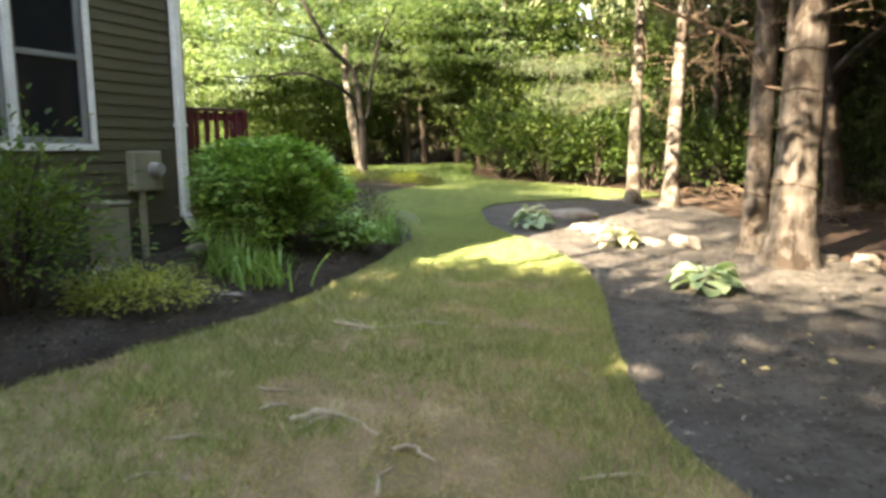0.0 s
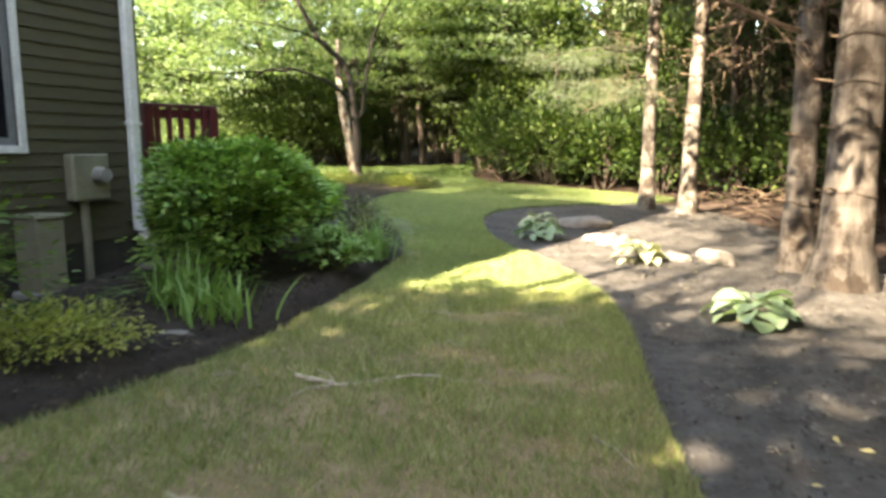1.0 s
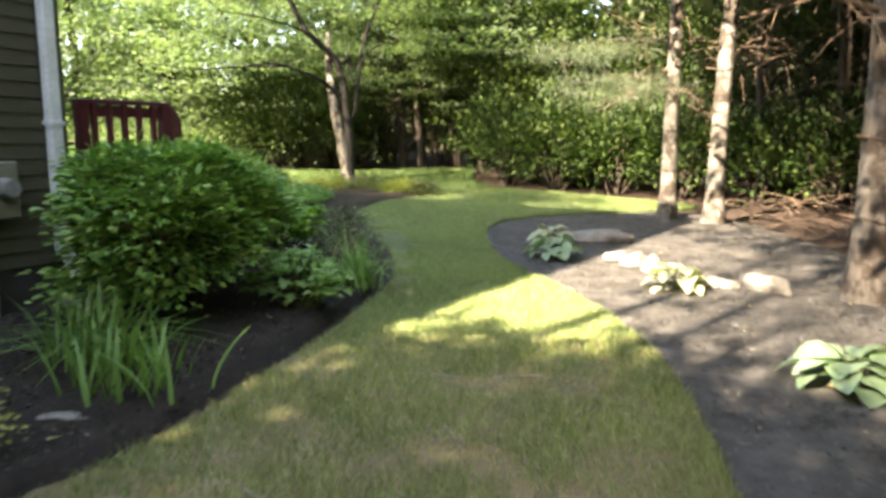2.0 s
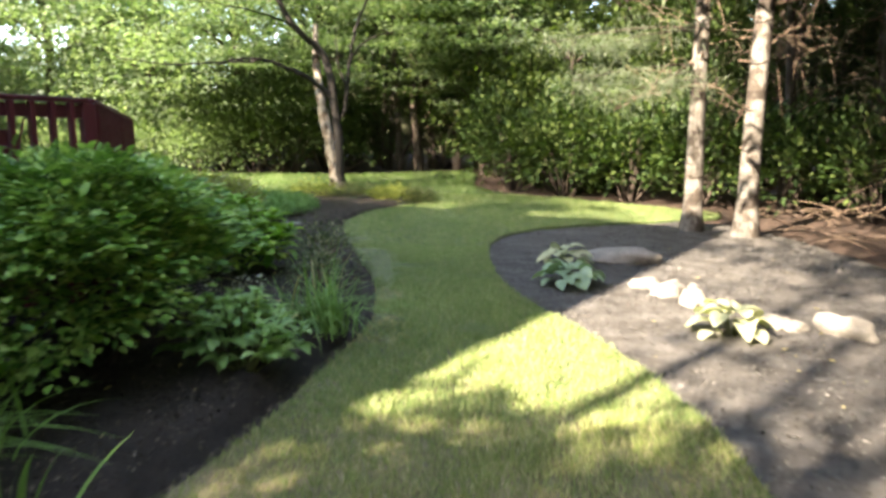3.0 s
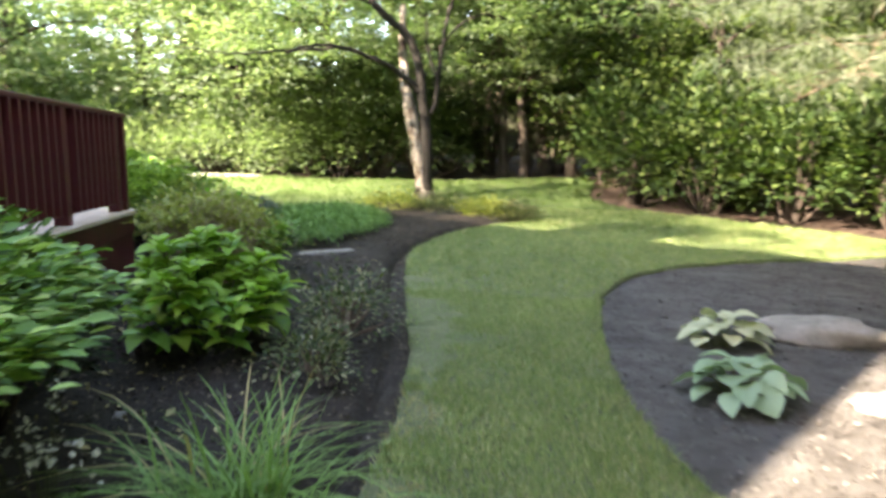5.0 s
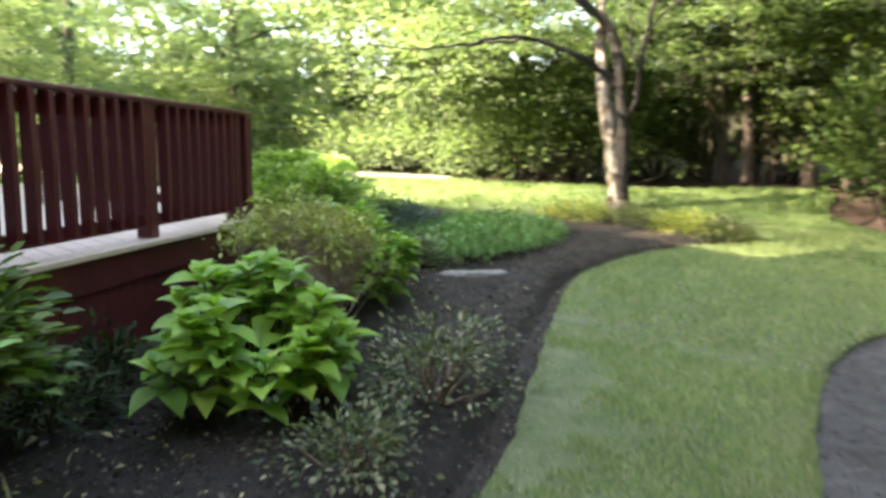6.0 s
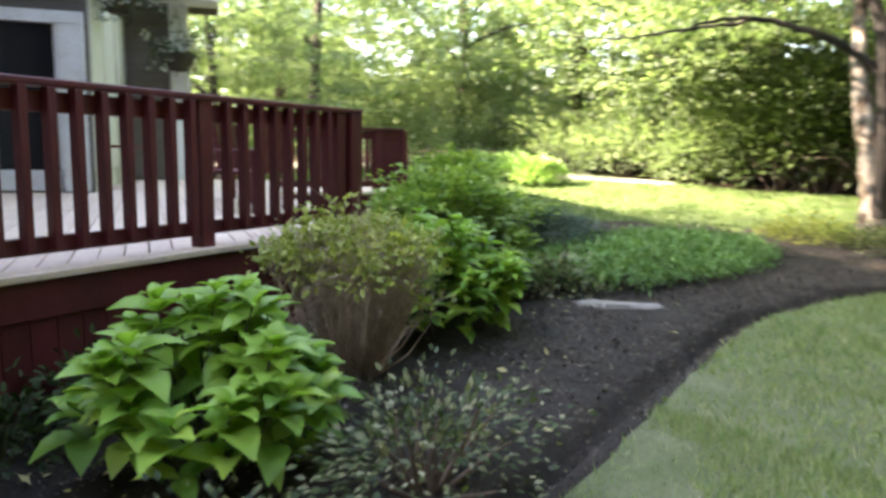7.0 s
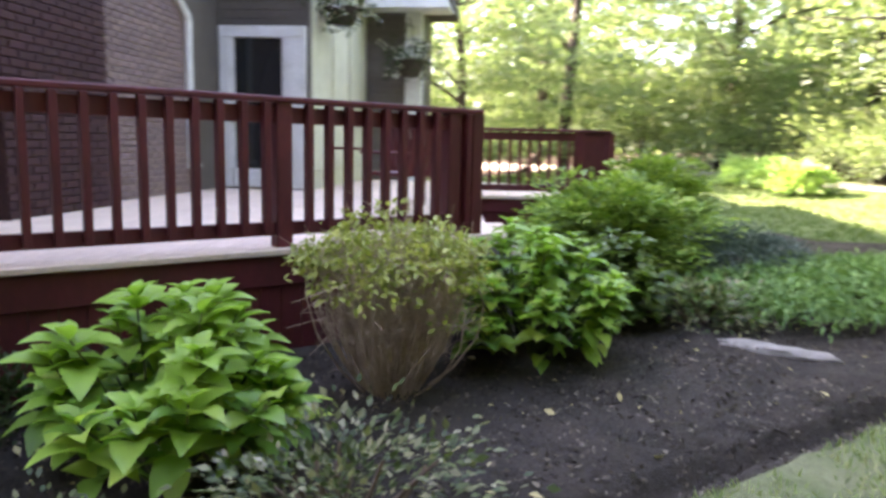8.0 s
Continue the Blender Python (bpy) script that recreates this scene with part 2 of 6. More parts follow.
L_JUNIPER = leafy("feathery green sprays", [(0.105, 0.225, 0.075), (0.165, 0.315, 0.105), (0.255, 0.405, 0.143)], 0.25, 0.5, 3.0)
PETAL = leafy("white petals", [(0.7, 0.68, 0.64), (0.82, 0.8, 0.78), (0.75, 0.68, 0.78)], 0.3, 0.6, 3.0)


# ---- building helpers ----
def part(name, bm, material, parent, label=""):
    """Links a bmesh, or a ready mesh, as one object under parent."""
    if isinstance(bm, bmesh.types.BMesh):
        me = bpy.data.meshes.new(name)
        bm.to_mesh(me)
        bm.free()
    else:
        me = bm
    if material and not me.materials:
        me.materials.append(material)
    ob = new(name, me)
    ob.parent = parent
    if label:
        ob["label"] = label
    return ob


def thing(name, at, label, category, group="", kind="", rz=0.0):
    ob = new(name)
    ob.empty_display_size = 0.1
    ob.matrix_basis = pose(*at, 0, 0, rz)
    return tagged(ob, label, category, group, kind)


def mesh_of(name, v, f, smooth=False):
    """A mesh from arrays of corners and of faces that all have the same number of corners."""
    v, f = np.asarray(v, dtype=np.float32), np.asarray(f, dtype=np.int32)
    me = bpy.data.meshes.new(name)
    me.vertices.add(len(v))
    me.vertices.foreach_set("co", v.ravel())
    me.loops.add(f.size)
    me.loops.foreach_set("vertex_index", f.ravel())
    me.polygons.add(len(f))
    me.polygons.foreach_set("loop_start", np.arange(len(f), dtype=np.int32) * f.shape[1])
    me.update(calc_edges=True)
    if smooth:
        me.polygons.foreach_set("use_smooth", np.ones(len(f), dtype=bool))
    return me


def box(bm, x0, y0, z0, x1, y1, z1, bevel=0.0, m=None):
    """A box between two corners, with its edges taken off."""
    mat = Matrix.Translation(((x0 + x1) / 2, (y0 + y1) / 2, (z0 + z1) / 2)) @ Matrix.Diagonal((abs(x1 - x0), abs(y1 - y0), abs(z1 - z0), 1))
    made = bmesh.ops.create_cube(bm, size=1, matrix=mat)
    if bevel:
        edges = {e for vv in made["verts"] for e in vv.link_edges}
        made2 = bmesh.ops.bevel(bm, geom=list(edges), offset=bevel, segments=1, affect='EDGES', profile=0.5)
        verts = {vv for ff in made2["faces"] for vv in ff.verts}
    else:
        verts = made["verts"]
    if m is not None:
        bmesh.ops.transform(bm, matrix=m, verts=list(verts))
    return bm


def boxed(x0, y0, z0, x1, y1, z1, bevel=0.004, m=None):
    return box(bmesh.new(), x0, y0, z0, x1, y1, z1, bevel, m)


def along(a, b):
    """The pose whose x axis runs level from a to b, starting at a."""
    a, b = Vector(a), Vector(b)
    return Matrix.Translation(a) @ Matrix.Rotation(math.atan2(b.y - a.y, b.x - a.x), 4, 'Z')


def tube(pts, radii, sides=10, rough=0.0, seed=0):
    """A tapered, slightly uneven limb along pts: its corners and quads."""
    pts, radii = np.asarray(pts, float), np.asarray(radii, float)
    r = np.random.default_rng(seed)
    d = np.gradient(pts, axis=0)
    d /= np.linalg.norm(d, axis=1, keepdims=True) + 1e-9
    ref = np.array([0.31, 0.87, 0.38])
    u = np.cross(d, ref)
    u /= np.linalg.norm(u, axis=1, keepdims=True) + 1e-9
    w = np.cross(d, u)
    a = np.linspace(0, 2 * np.pi, sides, endpoint=False)
    wob = 1 + rough * r.uniform(-1, 1, (len(pts), sides))
    rr = radii[:, None] * wob
    v = pts[:, None] + rr[..., None] * (np.cos(a)[None, :, None] * u[:, None] + np.sin(a)[None, :, None] * w[:, None])
    i, j = np.meshgrid(np.arange(len(pts) - 1), np.arange(sides), indexing="ij")
    k = (j + 1) % sides
    f = np.stack([i * sides + j, i * sides + k, (i + 1) * sides + k, (i + 1) * sides + j], -1).reshape(-1, 4)
    return v.reshape(-1, 3), f


def joined(pieces):
    """Several (corners, faces) as one."""
    vs, fs, n = [], [], 0
    for v, f in pieces:
        vs.append(v)
        fs.append(np.asarray(f) + n)
        n += len(v)
    return np.concatenate(vs), np.concatenate(fs)


# leaf shapes: stalk at the origin, y towards the tip, z up
RHOMB = (np.array([(0, 0, 0), (0.5, 0.45, 0.06), (0, 1, -0.08), (-0.5, 0.45, 0.06)]), np.array([(0, 1, 2, 3)]))
OVAL = (np.array([(0, 0, 0), (0.42, 0.3, 0.07), (0.36, 0.68, 0.05), (0, 1, -0.1), (-0.36, 0.68, 0.05), (-0.42, 0.3, 0.07)]), np.array([(0, 1, 2, 3), (0, 3, 4, 5)]))
BLADE = (np.array([(-0.5, 0, 0), (0.5, 0, 0), (0.08, 1, 0), (-0.08, 1, 0)]), np.array([(0, 1, 2, 3)]))
_rows = [(0.0, 0.06, 0.0), (0.18, 0.38, 0.05), (0.42, 0.5, 0.075), (0.68, 0.38, 0.03), (0.88, 0.16, -0.06), (1.0, 0.01, -0.13)]
BROAD = (np.array([p for y, w, z in _rows for p in ((-w, y, z + w * 0.22), (0, y, z), (w, y, z + w * 0.22))]),
         np.array([q for i in range(5) for q in ((3 * i, 3 * i + 1, 3 * i + 4, 3 * i + 3), (3 * i + 1, 3 * i + 2, 3 * i + 5, 3 * i + 4))]))
_rows = [(0.0, 0.10, 0.0), (0.14, 0.40, 0.05), (0.38, 0.54, 0.09), (0.62, 0.52, 0.06), (0.84, 0.32, -0.02), (1.0, 0.05, -0.10)]
ROUND = (np.array([p for y, w, z in _rows for p in ((-w, y, z + w * 0.2), (0, y, z), (w, y, z + w * 0.2))]), BROAD[1])


def unit(a):
    return a / (np.linalg.norm(a, axis=-1, keepdims=True) + 1e-9)


def scattered(shape, pos, tip, up, length, width):
    """Copies of a leaf shape at pos, with its tip and its upper side turned the ways given: one array of corners and one of faces."""
    tv, tf = shape
    y = unit(tip)
    x = unit(np.cross(y, up))
    z = np.cross(x, y)
    length, width = np.broadcast_to(length, len(pos)), np.broadcast_to(width, len(pos))
    v = (pos[:, None] + tv[None, :, 0, None] * width[:, None, None] * x[:, None] + tv[None, :, 1, None] * length[:, None, None] * y[:, None]
         + tv[None, :, 2, None] * length[:, None, None] * z[:, None])
    f = tf[None] + (np.arange(len(pos)) * len(tv))[:, None, None]
    return v.reshape(-1, 3), f.reshape(-1, tf.shape[1])


def clumps(centres, n, spread, r, flat=0.5):
    """Points scattered round centres: n for each."""
    k = len(centres)
    off = r.normal(0, 1, (k, n, 3)) * np.array([1, 1, flat]) * np.broadcast_to(spread, k)[:, None, None]
    return (centres[:, None] + off).reshape(-1, 3), off.reshape(-1, 3)


def foliage(centres, n, spread, size, r, flat=0.5, shape=RHOMB, wide=0.55, droop=0.0, lift=0.35, level=1.0):
    pos, off = clumps(centres, n, spread, r, flat)
    tip = (unit(off) + r.normal(0, 0.7, pos.shape)) * np.array([1, 1, level]) + np.array([0, 0, -droop])
    up = r.normal(0, lift, pos.shape) + np.array([0, 0, 1.0])
    ln = size * r.uniform(0.6, 1.25, len(pos))
    return scattered(shape, pos, tip, up, ln, ln * wide)


def gz(x, y):
    """The height of the ground: a lawn that climbs gently away and falls to the side."""
    x, y = np.asarray(x, float), np.asarray(y, float)
    q, s = np.clip(y - 15, 0, 6), np.clip(y - 21, 0, 14)
    return 0.07 + 0.029 * (np.clip(y, -25, 35) - 4.7) - 0.028 * (np.clip(x, -14, 12) - 1.7) + 0.003 * q * q + 0.036 * s


def at_ground(x, y, dz=0.0):
    """A place on the ground; the mulch by the house is heaped a little."""
    heap = 0.055 if (-4.5 < x < -0.2 and 4.0 < y < 19.0) else 0.0
    return (x, y, float(gz(x, y)) + dz + heap)


def curve_through(pts, step=0.12, closed=False):
    """A smooth line through plan points."""
    p = np.asarray(pts, float)
    if closed:
        p = np.concatenate([p[-1:], p, p[:2]])
    else:
        p = np.concatenate([2 * p[:1] - p[1:2], p, 2 * p[-1:] - p[-2:-1]])
    out = []
    for a, b, c, d in zip(p, p[1:], p[2:], p[3:]):
        k = max(2, int(np.linalg.norm(c - b) / step))
        t = np.linspace(0, 1, k, endpoint=False)[:, None]
        out.append(0.5 * (2 * b + (c - a) * t + (2 * a - 5 * b + 4 * c - d) * t ** 2 + (3 * b - a - 3 * c + d) * t ** 3))
    if not closed:
        out.append(p[-2][None])
    return np.concatenate(out)


def inside(poly, pts):
    """Which plan points lie within a plan outline."""
    x, y = pts[:, 0], pts[:, 1]
    res = np.zeros(len(pts), bool)
    x0, y0 = poly[:, 0], poly[:, 1]
    x1, y1 = np.roll(x0, -1), np.roll(y0, -1)
    for a, b, c, d in zip(x0, y0, x1, y1):
        if b != d:
            res ^= ((b > y) != (d > y)) & (x < (c - a) * (y - b) / (d - b) + a)
    return res


def sheet(name, outline, raised, grid, rough, material, label, category, seed=0, ragged=0.0, lift=None, more=None):
    """A patch of ground inside a plan outline, raised above the terrain, with a real edge that goes down into it."""
    from mathutils.geometry import delaunay_2d_cdt
    r = np.random.default_rng(seed)
    out = outline + r.normal(0, ragged, outline.shape) if ragged else outline
    lo, hi = out.min(0), out.max(0)
    gx, gy = np.meshgrid(np.arange(lo[0], hi[0], grid), np.arange(lo[1], hi[1], grid))
    pts = np.stack([gx.ravel(), gy.ravel()], 1) + r.uniform(-0.25, 0.25, (gx.size, 2)) * grid
    if more is not None:
        pts = np.concatenate([pts, more])
    pts = pts[inside(out, pts)]
    n = len(out)
    allp = [Vector(p) for p in np.concatenate([out, pts])]
    edges = [(i, (i + 1) % n) for i in range(n)]
    vs, es, fs, *_ = delaunay_2d_cdt(allp, edges, [], 1, 1e-4)
    v = np.array([(p.x, p.y) for p in vs])
    z = gz(v[:, 0], v[:, 1]) + raised + r.normal(0, rough, len(v))
    if lift is not None:
        z = z + lift(v[:, 0], v[:, 1])
    bm = bmesh.new()
    bv = [bm.verts.new((x, y, h)) for (x, y), h in zip(v, z)]
    for f in fs:
        try:
            bm.faces.new([bv[i] for i in f])
        except ValueError:
            pass
    bmesh.ops.recalc_face_normals(bm, faces=bm.faces[:])
    rim = [e for e in bm.edges if len(e.link_faces) == 1]
    ext = bmesh.ops.extrude_edge_only(bm, edges=rim)
    for g in ext["geom"]:
        if isinstance(g, bmesh.types.BMVert):
            g.co.z -= raised + 0.03
    for f in bm.faces:
        f.smooth = True
    me = bpy.data.meshes.new(name)
    bm.to_mesh(me)
    bm.free()
    me.materials.append(material)
    return tagged(new(name, me), label, category, kind="structure")


# ---- ground ----
axis = np.concatenate([np.linspace(-90, -16, 38), np.linspace(-15, 16, 125), np.linspace(17, 90, 38)])
axis_y = np.concatenate([np.linspace(-60, -4, 30), np.linspace(-3, 32, 141), np.linspace(33, 110, 40)])
gx, gy = np.meshgrid(axis, axis_y, indexing="ij")
gh = gz(gx, gy) + 0.02 * np.sin(gx * 1.7 + gy) * np.cos(gy * 1.3 - gx) - 0.02
gv = np.stack([gx.ravel(), gy.ravel(), gh.ravel()], 1)
ii, jj = np.meshgrid(np.arange(len(axis) - 1), np.arange(len(axis_y) - 1), indexing="ij")
ny = len(axis_y)
gf = np.stack([ii * ny + jj, (ii + 1) * ny + jj, (ii + 1) * ny + jj + 1, ii * ny + jj + 1], -1).reshape(-1, 4)
ground = new("ground", mesh_of("ground", gv, gf, True))
ground.data.materials.append(LITTER)
tagged(ground, "woodland ground covered in brown leaf litter and needles", "ground", kind="structure")

left_edge = [(-7.0, -6.0), (-4.2, 0.5), (-3.3, 2.6), (-2.6, 3.85), (-2.12, 4.72), (-1.7, 5.42), (-1.32, 6.2), (-1.05, 7.05), (-0.72, 8.4), (-0.48, 9.75), (-0.47, 10.8),
             (-0.62, 11.9), (-0.95, 13.3), (-1.3, 14.9), (-1.5, 16.1), (-1.42, 17.1), (-1.15, 18.0), (-0.7, 18.8), (-0.25, 19.3)]
bed_back = [(-0.6, 20.2), (-1.7, 20.9), (-3.0, 20.9), (-5.9, 19.6), (-7.5, 18.6), (-10.0, 18.4)]
far_side = [(-18.0, 19.5), (-19.0, 24.5), (-12.0, 25.6), (-9.0, 25.4), (-5.5, 25.2), (-2.6, 25.6), (0.9, 27.0)]
hedge_foot = [(1.0, 22.9), (1.9, 21.2), (3.4, 20.2), (4.8, 19.3), (5.6, 18.2)]
right_edge = [(4.2, 17.25), (3.0, 16.8), (1.75, 16.0), (1.1, 15.2), (0.8, 14.2), (0.72, 12.8), (0.8, 11.5), (0.95, 10.8), (1.2, 10.1), (1.45, 9.1), (1.6, 8.1),
              (1.6, 7.4), (1.5, 6.5), (1.32, 5.4), (1.18, 4.4), (1.15, 3.7), (1.3, 2.9), (1.9, 1.6), (3.2, -0.6), (6.0, -6.0)]
trench_line = curve_through(left_edge[1:], 0.1)
trench_way = np.gradient(trench_line, axis=0)
trench_out = unit(np.stack([-trench_way[:, 1], trench_way[:, 0]], 1))


def bed_lift(x, y, within=True):
    """The mulch is heaped up a little behind a shallow trench along the lawn's edge."""
    p = np.stack([np.ravel(x), np.ravel(y)], 1)
    near = np.array([np.min(np.hypot(trench_line[:, 0] - a, trench_line[:, 1] - q)) for a, q in p])
    up = np.interp(near, (0.0, 0.10, 0.17, 0.26, 0.42), (0.0, -0.02, -0.09, 0.03, 0.065)) * (1 + 0.2 * np.sin(p[:, 0] * 5 + p[:, 1] * 3))
    return np.where(inside(lawn_line, p), -0.04, up)


lawn_line = curve_through(left_edge + bed_back + far_side + hedge_foot + right_edge + [(0.0, -9.0)], 0.15, True)
left_bed_line = curve_through([(-6.5, -5.5), (-3.9, 0.6), (-2.4, 3.9), (-1.5, 5.5), (-0.8, 7.2), (-0.3, 9.8), (-0.35, 10.9), (-0.8, 13.4), (-1.2, 15.8), (-0.9, 18.0), (-0.1, 19.4),
                               (-1.6, 21.1), (-5.9, 19.9), (-8.0, 18.9), (-9.8, 17.0), (-9.6, 12.0), (-3.4, 9.0), (-6.4, 1.0), (-8.6, -4.5)], 0.25, True)
right_bed_line = curve_through([(1.1, 2.8), (1.0, 4.0), (1.2, 5.5), (1.4, 7.5), (1.2, 9.4), (0.8, 10.7), (0.55, 12.0), (0.6, 14.2), (1.0, 15.5), (1.7, 16.2), (3.0, 17.0), (4.4, 17.5),
                                (5.5, 16.6), (5.7, 14.5), (5.5, 11.5), (5.2, 9.0), (5.6, 6.0), (5.9, 3.0), (5.8, -0.5), (3.4, -0.8)], 0.25, True)
sunk = inside(left_bed_line, gv[:, :2])          # the ground lies lower under the heaped mulch
gv[sunk, 2] -= 0.09
ground.data.vertices.foreach_set("co", gv.astype(np.float32).ravel())
lawn = sheet("lawn", lawn_line, 0.045, 0.28, 0.006, SOIL, "mown lawn with thin brown patches and bare thatch", "lawn", 3, 0.012)
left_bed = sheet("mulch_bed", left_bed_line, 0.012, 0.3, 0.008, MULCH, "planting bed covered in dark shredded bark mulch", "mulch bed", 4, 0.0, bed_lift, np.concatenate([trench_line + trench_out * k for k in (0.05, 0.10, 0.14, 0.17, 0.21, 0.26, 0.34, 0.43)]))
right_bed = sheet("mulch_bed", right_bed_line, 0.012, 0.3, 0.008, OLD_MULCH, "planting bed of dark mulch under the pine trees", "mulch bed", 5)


left_y, left_x = trench_line[:, 1], trench_line[:, 0]


def cloud(x, y, step, seed):
    """Soft random patches over the plan, about step metres across, from 0 to 1."""
    g = np.random.default_rng(seed).uniform(0, 1, (64, 64))
    u, w = np.asarray(x, float) / step + 100, np.asarray(y, float) / step + 100
    i, j = np.floor(u).astype(int), np.floor(w).astype(int)
    a, b = u - i, w - j
    a, b = a * a * (3 - 2 * a), b * b * (3 - 2 * b)
    i, j, i1, j1 = i % 64, j % 64, (i + 1) % 64, (j + 1) % 64
    return (g[i, j] * (1 - a) + g[i1, j] * a) * (1 - b) + (g[i, j1] * (1 - a) + g[i1, j1] * a) * b


def patchy(x, y):
    """How bare the lawn is at a plan point."""
    v = 0.5 * cloud(x, y * 1.5, 0.75, 1) + 0.3 * cloud(x, y * 1.3, 0.3, 2) + 0.2 * cloud(x, y, 0.11, 3)
    worn = 0.42 * np.exp(-((x + 0.15) ** 2 / 1.0 + (y - 3.0) ** 2 / 0.75)) + 0.2 * np.exp(-((x - 0.1) ** 2 / 0.9 + (y - 5.5) ** 2 / 0.6)) + 0.16 * np.exp(-((x - 0.6) ** 2 / 0.5 + (y - 7.2) ** 2 / 0.25))
    worn = worn + 0.5 * np.exp(-((x + 1.62) ** 2 / 0.06 + (y - 3.62) ** 2 / 0.06)) + 0.3 * np.exp(-((x - 0.45) ** 2 / 0.06 + (y - 3.15) ** 2 / 0.03))
    near = np.clip((9.0 - y) / 4.0, 0.0, 1.0)
    edge = np.interp(y, left_y, left_x)
    strip = 0.5 * np.exp(-((x - edge - 0.05) / 0.36) ** 2) * np.clip((y - 8) / 2, 0, 1) * np.clip((16 - y) / 3, 0, 1)
    return np.clip((v + worn + strip - 0.66 + 0.08 * near) / 0.2, 0, 1)


def blades(name, x0, y0, x1, y1, n, height, width, material, label, seed, bare=True, want=None):
    r = np.random.default_rng(seed)
    p = np.stack([r.uniform(x0, x1, n), r.uniform(y0, y1, n)], 1)
    p = p[inside(lawn_line, p)]
    b = patchy(p[:, 0], p[:, 1])
    keep = r.uniform(0, 1, len(p)) > b * 0.94 if bare else r.uniform(0, 1, len(p)) < 0.09 + 0.65 * b
    p = p[keep]
    pos = np.stack([p[:, 0], p[:, 1], gz(p[:, 0], p[:, 1]) + 0.04], 1)
    tip = np.stack([r.normal(0, 0.55, len(p)), r.normal(0, 0.55, len(p)), np.ones(len(p))], 1)
    if not bare:
        tip[:, 2] = r.uniform(0.05, 0.4, len(p))
    h = height * r.uniform(0.5, 1.35, len(p)) * (0.65 + 0.7 * cloud(p[:, 0], p[:, 1], 0.35, 4))
    v, f = scattered(BLADE, pos, tip, r.normal(0, 1, pos.shape), h, width)
    me = mesh_of(name, v, f)
    me.materials.append(material)
    return tagged(new(name, me), label, "grass", kind="stuff")


blades("lawn_grass", -3.4, 1.0, 2.2, 8.0, 190000, 0.055, 0.006, WORN_GRASS, "short green grass, thin and worn in places", 11)
blades("lawn_grass", -2.2, 8.0, 2.2, 14.0, 160000, 0.05, 0.007, GRASS, "short green grass of the lawn path", 12)
blades("lawn_grass", -3.5, 14.0, 6.0, 21.0, 110000, 0.055, 0.010, GRASS, "short green grass of the lawn beyond the beds", 13)
blades("lawn_grass", -18.0, 18.5, 5.0, 27.5, 62000, 0.06, 0.02, FAR_GRASS, "sunny green lawn in front of the woods", 14)
blades("dry_grass", -3.4, 1.0, 2.2, 11.5, 120000, 0.065, 0.005, STRAW, "dry straw and thatch lying in the lawn", 15, False)


def chips(name, outline, n, x0, y0, x1, y1, seed, size=0.024, lift=None, material=CHIP):
    r = np.random.default_rng(seed)
    p = np.stack([r.uniform(x0, x1, n), r.uniform(y0, y1, n)], 1)
    p = p[inside(outline, p) & ~inside(lawn_line, p)]
    pos = np.stack([p[:, 0], p[:, 1], gz(p[:, 0], p[:, 1]) + 0.016 + r.uniform(0, 0.008, len(p))], 1)
    if lift is not None:
        pos[:, 2] += lift(p[:, 0], p[:, 1])
    tip = np.stack([r.normal(0, 1, len(p)), r.normal(0, 1, len(p)), r.normal(0, 0.25, len(p))], 1)
    ln = size * r.uniform(0.4, 1.5, len(p))
    v, f = scattered(RHOMB, pos, tip, r.normal(0, 0.3, pos.shape) + np.array([0, 0, 1]), ln, ln * r.uniform(0.25, 0.6, len(p)))
    me = mesh_of(name, v, f)
    me.materials.append(material)
    return tagged(new(name, me), "loose shreds of dark bark mulch", "mulch", kind="stuff")


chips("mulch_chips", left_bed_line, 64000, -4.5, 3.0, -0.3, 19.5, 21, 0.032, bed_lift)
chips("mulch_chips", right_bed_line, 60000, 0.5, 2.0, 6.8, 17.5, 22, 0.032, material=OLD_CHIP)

drive_line = curve_through([(-26.0, 21.2), (-19.0, 23.4), (-12.0, 24.3), (-8.5, 24.8), (-7.4, 25.1), (-8.2, 25.5), (-12.0, 25.4), (-19.0, 24.9), (-26.0, 23.2)], 0.3, True)
GRAVEL = surface("pale gravel", (0.32, 0.30, 0.26), (0.46, 0.44, 0.39), 9, 0.9, 0.4, 0.01)
sheet("gravel_path", drive_line, 0.06, 0.4, 0.004, GRAVEL, "pale sunny gravel path behind the far lawn", "path", 6)


# ---- the house ----
W0 = (-3.25, 9.1)
HOUSE_RZ = math.degrees(math.atan2(-0.91, -0.415))
EAVE, APEX_S, APEX_Z, END_S = 4.6, 2.6, 9.25, 10.5
FAR_EAVE = 7.4
house = thing("house", (W0[0], W0[1], 0), "two storey house with olive brown clapboard siding and white trim", "house", rz=HOUSE_RZ)
# local plan: x runs along the side wall from its far corner, y outwards from it


def prism(poly, y0, y1):
    """An upright slab with the outline poly in x and z."""
    bm = bmesh.new()
    a = [bm.verts.new((x, y0, z)) for x, z in poly]
    b = [bm.verts.new((x, y1, z)) for x, z in poly]
    n = len(poly)
    bm.faces.new(a)
    bm.faces.new(b[::-1])
    for i in range(n):
        bm.faces.new((a[i], b[i], b[(i + 1) % n], a[(i + 1) % n]))
    bmesh.ops.recalc_face_normals(bm, faces=bm.faces[:])
    return bm


